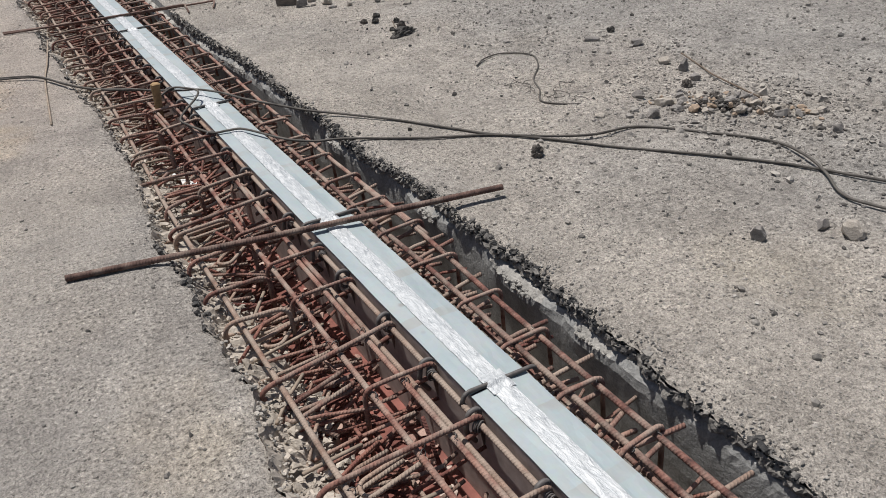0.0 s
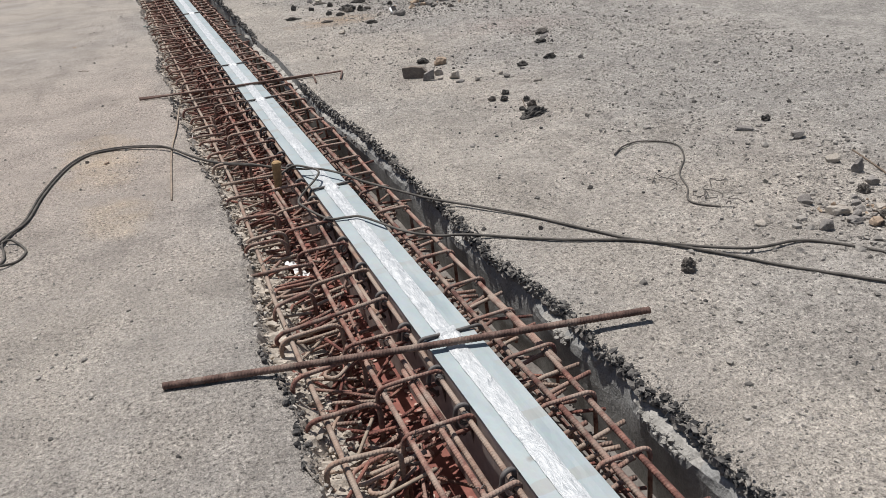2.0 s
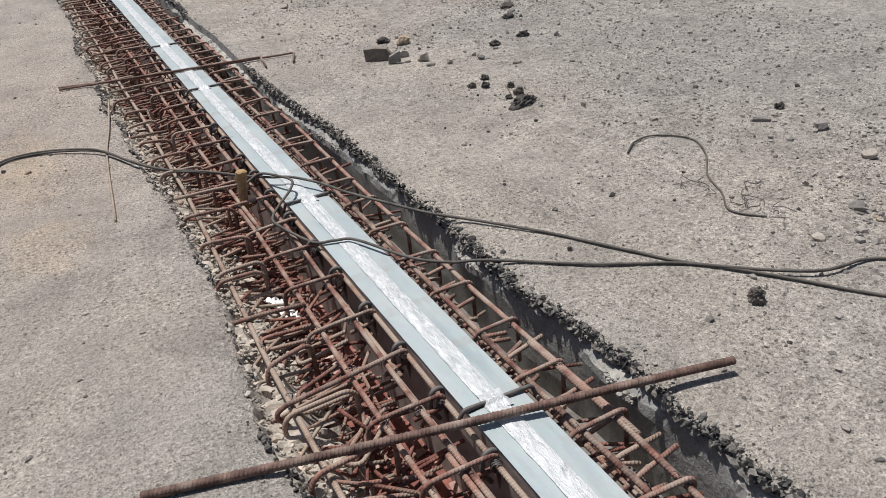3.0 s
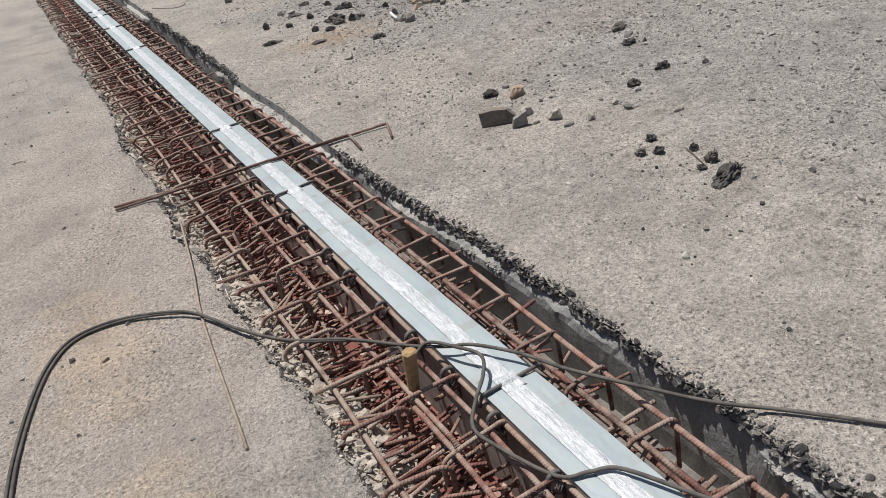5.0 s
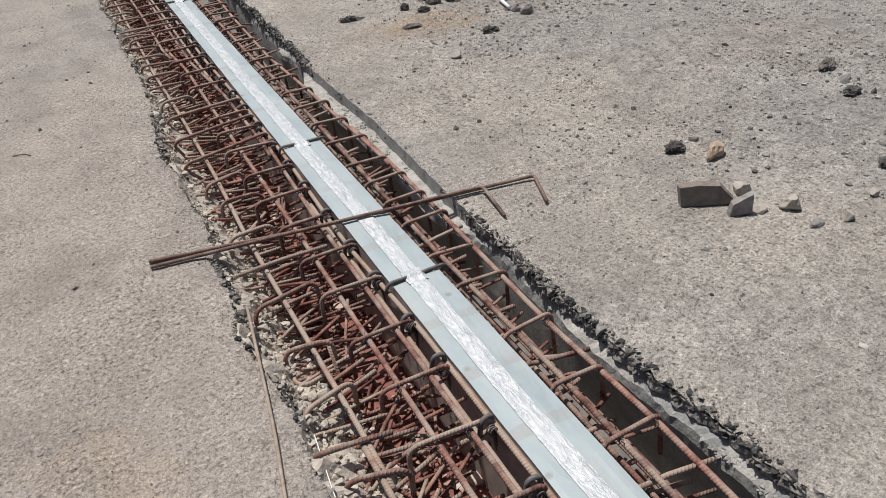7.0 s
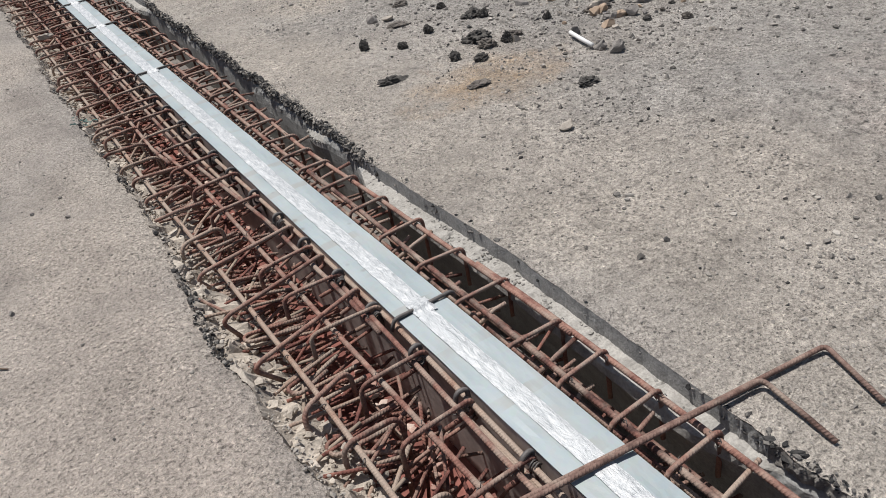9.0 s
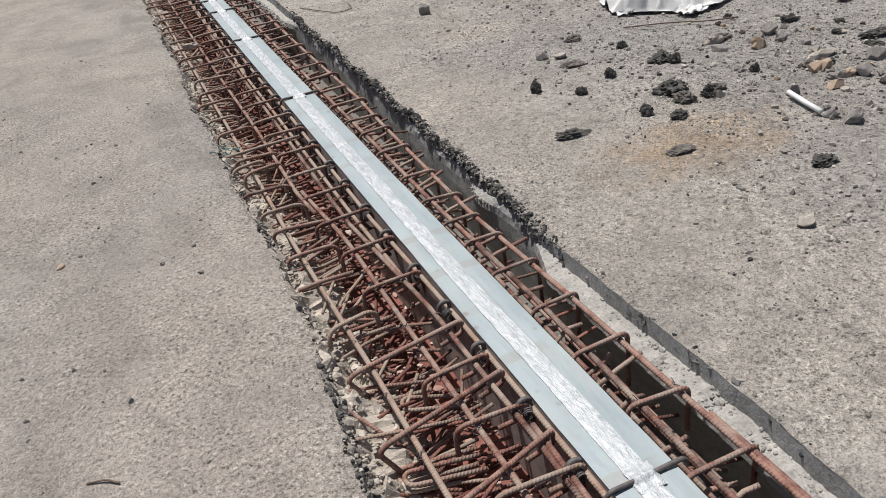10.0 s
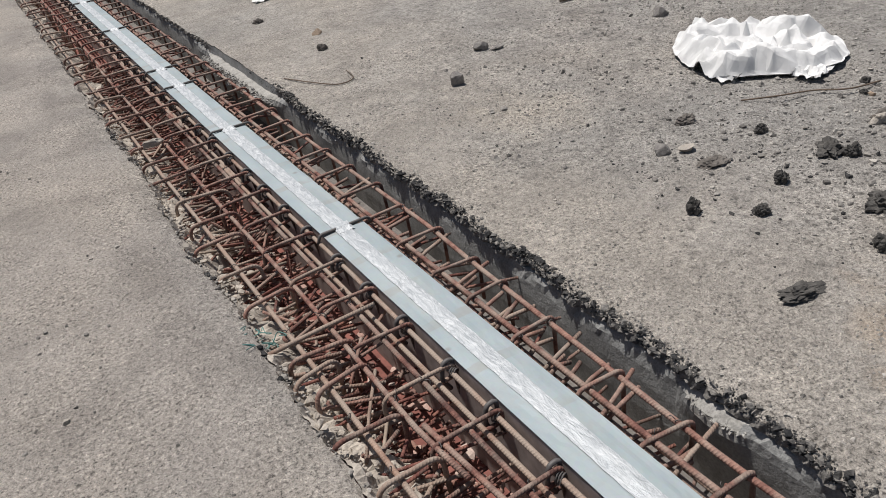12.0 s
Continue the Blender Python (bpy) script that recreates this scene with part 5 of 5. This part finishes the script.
def small():
    return min(0.014, 0.0026 + random.expovariate(1 / 0.0021))


def patchy(x, y):
    d = -0.05 + 1.0 * n3(x * 0.7, y * 0.7, 90.0) + 0.6 * n3(x * 2.5, y * 2.5, 95.0) + 0.5 * min(1.6, x - 0.5)
    return x > edge_right(y) + 0.03 and random.random() < max(0.04, d)


gravel(9000, lambda: 0.35 + 4.0 * random.random() ** 1.15, lambda: rnd(0.2, 12.5), small, patchy, "gravel", "scattered loose gravel and crumbs on the asphalt", PEBBLE)
gravel(3400, lambda: rnd(-2.1, -0.68), lambda: rnd(0.3, 12.5), lambda: rnd(0.0014, 0.003) + 0.007 * random.random() ** 9, lambda x, y: random.random() < 0.3 + 0.9 * n3(x * 2.1, y * 2.1, 33.0), "gravel", "few loose crumbs on the asphalt", PEBBLE)
gravel(1500, lambda: rnd(1.5, 2.9), lambda: rnd(1.1, 2.9), lambda: small() * 1.3, lambda x, y: random.random() < math.exp(-((x - 2.05) ** 2 + (y - 2.1) ** 2) * 4), "gravel", "crushed rubble and gravel beside the cable", PEBBLE)
gravel(1800, lambda: rnd(1.3, 3.4), lambda: rnd(7.9, 10.6), lambda: small() * 1.3, lambda x, y: random.random() < math.exp(-((x - 2.4) ** 2 + (y - 9.1) ** 2) * 1.2), "gravel", "crushed rubble and gravel near the bag", PEBBLE)

gravel(420, lambda: rnd(0.9, 3.0), lambda: rnd(8.2, 10.7), lambda: small() * 1.15, lambda x, y: random.random() < math.exp(-((x - 1.7) ** 2 * 0.9 + (y - 9.4) ** 2 * 0.7)), "gravel", "black crumbs of asphalt scattered round the clods", BITUMEN)
gravel(420, lambda: rnd(0.7, 3.0), lambda: rnd(1.2, 8.0), lambda: small() * 1.15, lambda x, y: random.random() < max(0.02, 0.2 + n3(x * 1.1, y * 1.1, 12.0)), "gravel", "dark crumbs of asphalt scattered over the yard", BITUMEN)

# coarser crumbs that roughen the yard
def rough_yard(x, y):
    d = 0.9 * n3(x * 0.7, y * 0.7, 90.0) + 0.7 * n3(x * 2.5, y * 2.5, 95.0) + 0.35 * min(1.6, x - 0.8)
    return x > 0.7 and random.random() < max(0.01, d)


gravel(5000, lambda: 0.7 + 3.6 * random.random(), lambda: rnd(0.3, 12.0), lambda: min(0.02, 0.005 + random.expovariate(1 / 0.003)), rough_yard, "gravel", "coarse dusty crumbs roughening the asphalt yard", DUSTY)

fines(90000, lambda: rnd(0.2, 12.5), lambda: 0.36 + 3.6 * random.random(), lambda x, y: x > edge_right(y) + 0.02 and random.random() < max(0.12, 0.45 + 0.8 * n3(x * 0.9, y * 0.9, 90.0) + 0.5 * n3(x * 3.5, y * 3.5, 95.0)), lambda: 0.0022 + min(0.006, random.expovariate(1 / 0.0014)), "gravel", "fine sharp grit covering the asphalt yard", DUSTY)
fines(22000, lambda: rnd(0.3, 12.5), lambda: rnd(-2.0, -0.66), lambda x, y: x < edge_left(y) - 0.01 and random.random() < 0.5 + 0.7 * n3(x * 1.5, y * 1.5, 33.0), lambda: 0.0015 + min(0.003, random.expovariate(1 / 0.0007)), "gravel", "fine grit on the walked asphalt", DUSTY)

# crumbs of black asphalt along the broken right edge, and rubble on the left bank
m = Mesh()
for i in range(13000):
    y = rnd(-0.3, 13.0)
    k = 1 - sawn(y)
    if random.random() > 0.05 + 0.95 * k * max(0.3, min(1.0, 0.75 + 0.9 * n3(y * 1.7, 71.0))):
        continue
    u = rnd(-0.4, 1.0)
    s = rnd(0.0016, 0.004) + (random.random() ** 6) * 0.009
    m.lump((edge_right(y) - 0.05 * u * (u < 0) + rnd(-0.004, 0.012), y, -0.004 - 0.038 * max(0.0, u) + rnd(-0.004, 0.005)), (s * rnd(0.8, 1.9), s * rnd(0.7, 1.3), s * rnd(0.6, 1.1)), 1.3, rnd(0, 6), i * 0.31)
tagged(new("asphalt_crumbs", m.data("asphalt_crumbs", BITUMEN)), "black crumbling asphalt along the trench lip", "asphalt crumbs", kind="stuff")

m = Mesh()
for i in range(15000):
    y = rnd(-0.2, 13.5)
    # thick where the concrete was broken out, thin between
    heap = max(0.0, 1 - ((y - 1.2) / 0.7) ** 2) + max(0.0, 1 - ((y - 3.4) / 0.6) ** 2) + max(0.0, 1 - ((y - 5.3) / 1.0) ** 2)
    if random.random() > 0.3 + 0.7 * heap + 0.5 * n3(y * 3.0, 13.0):
        continue
    t = random.random() ** 1.1
    s = min(0.016, 0.002 + random.expovariate(1 / 0.0034))
    m.lump((edge_left(y) + 0.008 + 0.21 * t, y, -0.034 - 0.14 * t + 0.05 * n3(y * 7, t * 10, 65.0)), (s * rnd(0.8, 1.5), s * rnd(0.7, 1.4), s * 0.7), 1.3, rnd(0, 6), i * 0.17)
tagged(new("concrete_rubble", m.data("concrete_rubble", RUBBLE)), "broken pale concrete rubble below the trench edge", "rubble", kind="stuff")

# terracotta-coloured chips on the trench floor, and crumbs under the right cage
m = Mesh()
for i in range(2000):
    s = min(0.04, 0.005 + random.expovariate(1 / 0.009))
    m.lump((rnd(-0.46, -0.13), rnd(-0.2, 13.5), FLOOR_Z + 0.006), (s, s * rnd(0.4, 1.2), s * rnd(0.15, 0.4)), 0.7, rnd(0, 6), i * 0.23)
tagged(new("floor_chips", m.data("floor_chips", CHIPS)), "orange and pink broken chips on the trench floor", "chips", kind="stuff")
m = Mesh()
for i in range(3000):
    y = rnd(-0.2, 13.5)
    t = random.random()
    s = min(0.026, 0.004 + random.expovariate(1 / 0.006))
    m.lump((0.022 + 0.12 * t, y, -0.07 - 0.2 * t * t + 0.03 * n3(y * 6, 80.0)), (s, s * rnd(0.6, 1.3), s * 0.8), 0.7, rnd(0, 6), i * 0.19)
tagged(new("concrete_rubble", m.data("concrete_rubble", RUBBLE)), "pale broken concrete crumbs under the narrow cage", "rubble", kind="stuff")
bed = strip(lambda y, r: (0.019, 0.06, 0.11, 0.17, 0.21)[r], lambda y, r: (-0.065, -0.09, -0.17, -0.33, FLOOR_Z - 0.01)[r] + 0.03 * n3(y * 6, r * 2.0, 80.0), Y0 + 0.05, Y1 - 0.05, 0.03, 5)
tagged(new("rubble_bank", bed.data("rubble_bank", RUBBLE)), "bank of broken concrete against the joint former", "rubble", kind="structure")

# pale crumbs on the broken concrete ledge
m = Mesh()
for i in range(6500):
    y = rnd(-0.2, 14.0)
    if ledge(y) + 0.3 * n3(y * 7.0, 5.0) < 0.45:
        continue
    g = ledge(y)
    s = rnd(0.002, 0.006) + (random.random() ** 5) * 0.008
    t = random.random()
    m.lump((0.35 - (0.055 + 0.025 * sawn(y)) * g * t + rnd(-0.004, 0.004), y, -0.068 - 0.014 * t + rnd(-0.006, 0.004)), (s, s * rnd(0.7, 1.3), s * 0.8), 0.7, rnd(0, 6), i * 0.21)
tagged(new("ledge_crumbs", m.data("ledge_crumbs", CONCRETE_WHITE)), "whitish broken concrete crumbs on the ledge", "rubble", kind="stuff")

# green netting shreds and a white string caught in the cage
net = Mesh()
for i in range(14):
    p = Vector((-0.6 + rnd(-0.04, 0.05), 10.02 + rnd(-0.07, 0.07), -0.03 + rnd(-0.02, 0.02)))
    pts = [p]
    for q in range(4):
        pts.append(pts[-1] + Vector((rnd(-0.04, 0.04), rnd(-0.04, 0.04), rnd(-0.012, 0.012))))
    net.tube(spline(pts, 3), 0.0018, 4)
tagged(new("netting_shred", net.data("netting_shred", NET)), "tangled green plastic netting shred at the trench edge", "netting")
st = Mesh().tube(spline([(-0.6, 5.42, -0.02), (-0.62, 5.2, -0.025), (-0.64, 4.95, -0.015), (-0.645, 4.7, -0.02)], 6), 0.0016, 4)
tagged(new("white_string", st.data("white_string", CLOTH)), "thin white string along the trench edge", "string")

pale = rock("pale", -0.45, 12.05, 0.1, 0.045, 0.03, 10)
pale.location.z = 0.006

# dark crumbs here and there on the left lip
m = Mesh()
for i in range(5200):
    y = rnd(-0.3, 13.0)
    dark = sum(max(0.0, 1 - ((y - c) / w) ** 2) for c, w in ((2.35, 0.45), (5.9, 0.3), (7.8, 0.4)))
    if n3(y * 2.3, 88.0) + 0.4 * n3(y * 9.0, 89.0) + 0.6 * dark < 0.12:
        continue
    s = rnd(0.002, 0.0045) + (random.random() ** 5) * 0.009
    u = random.random()
    m.lump((edge_left(y) + 0.03 * u - 0.008, y, -0.004 - 0.04 * u), (s, s * rnd(0.7, 1.3), s), 0.7, rnd(0, 6), i * 0.27)
tagged(new("asphalt_crumbs", m.data("asphalt_crumbs", BITUMEN)), "dark asphalt crumbs on the paler trench lip", "asphalt crumbs", kind="stuff")

# dusty grey crumbs between them
m = Mesh()
for i in range(2000):
    y = rnd(-0.3, 13.0)
    s = rnd(0.0018, 0.005) + (random.random() ** 6) * 0.006
    u = random.random()
    m.lump((edge_left(y) + 0.05 * u - 0.006, y, -0.003 - 0.055 * u), (s, s * rnd(0.7, 1.5), s * 0.8), 0.7, rnd(0, 6), i * 0.29)
tagged(new("asphalt_crumbs", m.data("asphalt_crumbs", PEBBLE)), "dusty grey crumbs on the broken trench lip", "asphalt crumbs", kind="stuff")

# larger broken pieces of pale concrete among the rubble
m = Mesh()
for i in range(350):
    y = rnd(0.2, 12.5)
    t = rnd(0.12, 1.0)
    if random.random() > (1.0 if 2.0 < y < 6.0 else 0.35):
        continue
    s = rnd(0.007, 0.016)
    m.lump((edge_left(y) + 0.015 + 0.19 * t, y, -0.025 - 0.14 * t), (s * rnd(1, 1.7), s, s * rnd(0.5, 0.8)), 0.9, rnd(0, 6), i * 0.43)
tagged(new("concrete_rubble", m.data("concrete_rubble", RUBBLE)), "larger jagged pieces of pale broken concrete", "rubble", kind="stuff")

brick = rock("orange", -0.31, 9.08, 0.16, 0.1, 0.05, 25)
brick.location.z = FLOOR_Z + 0.03
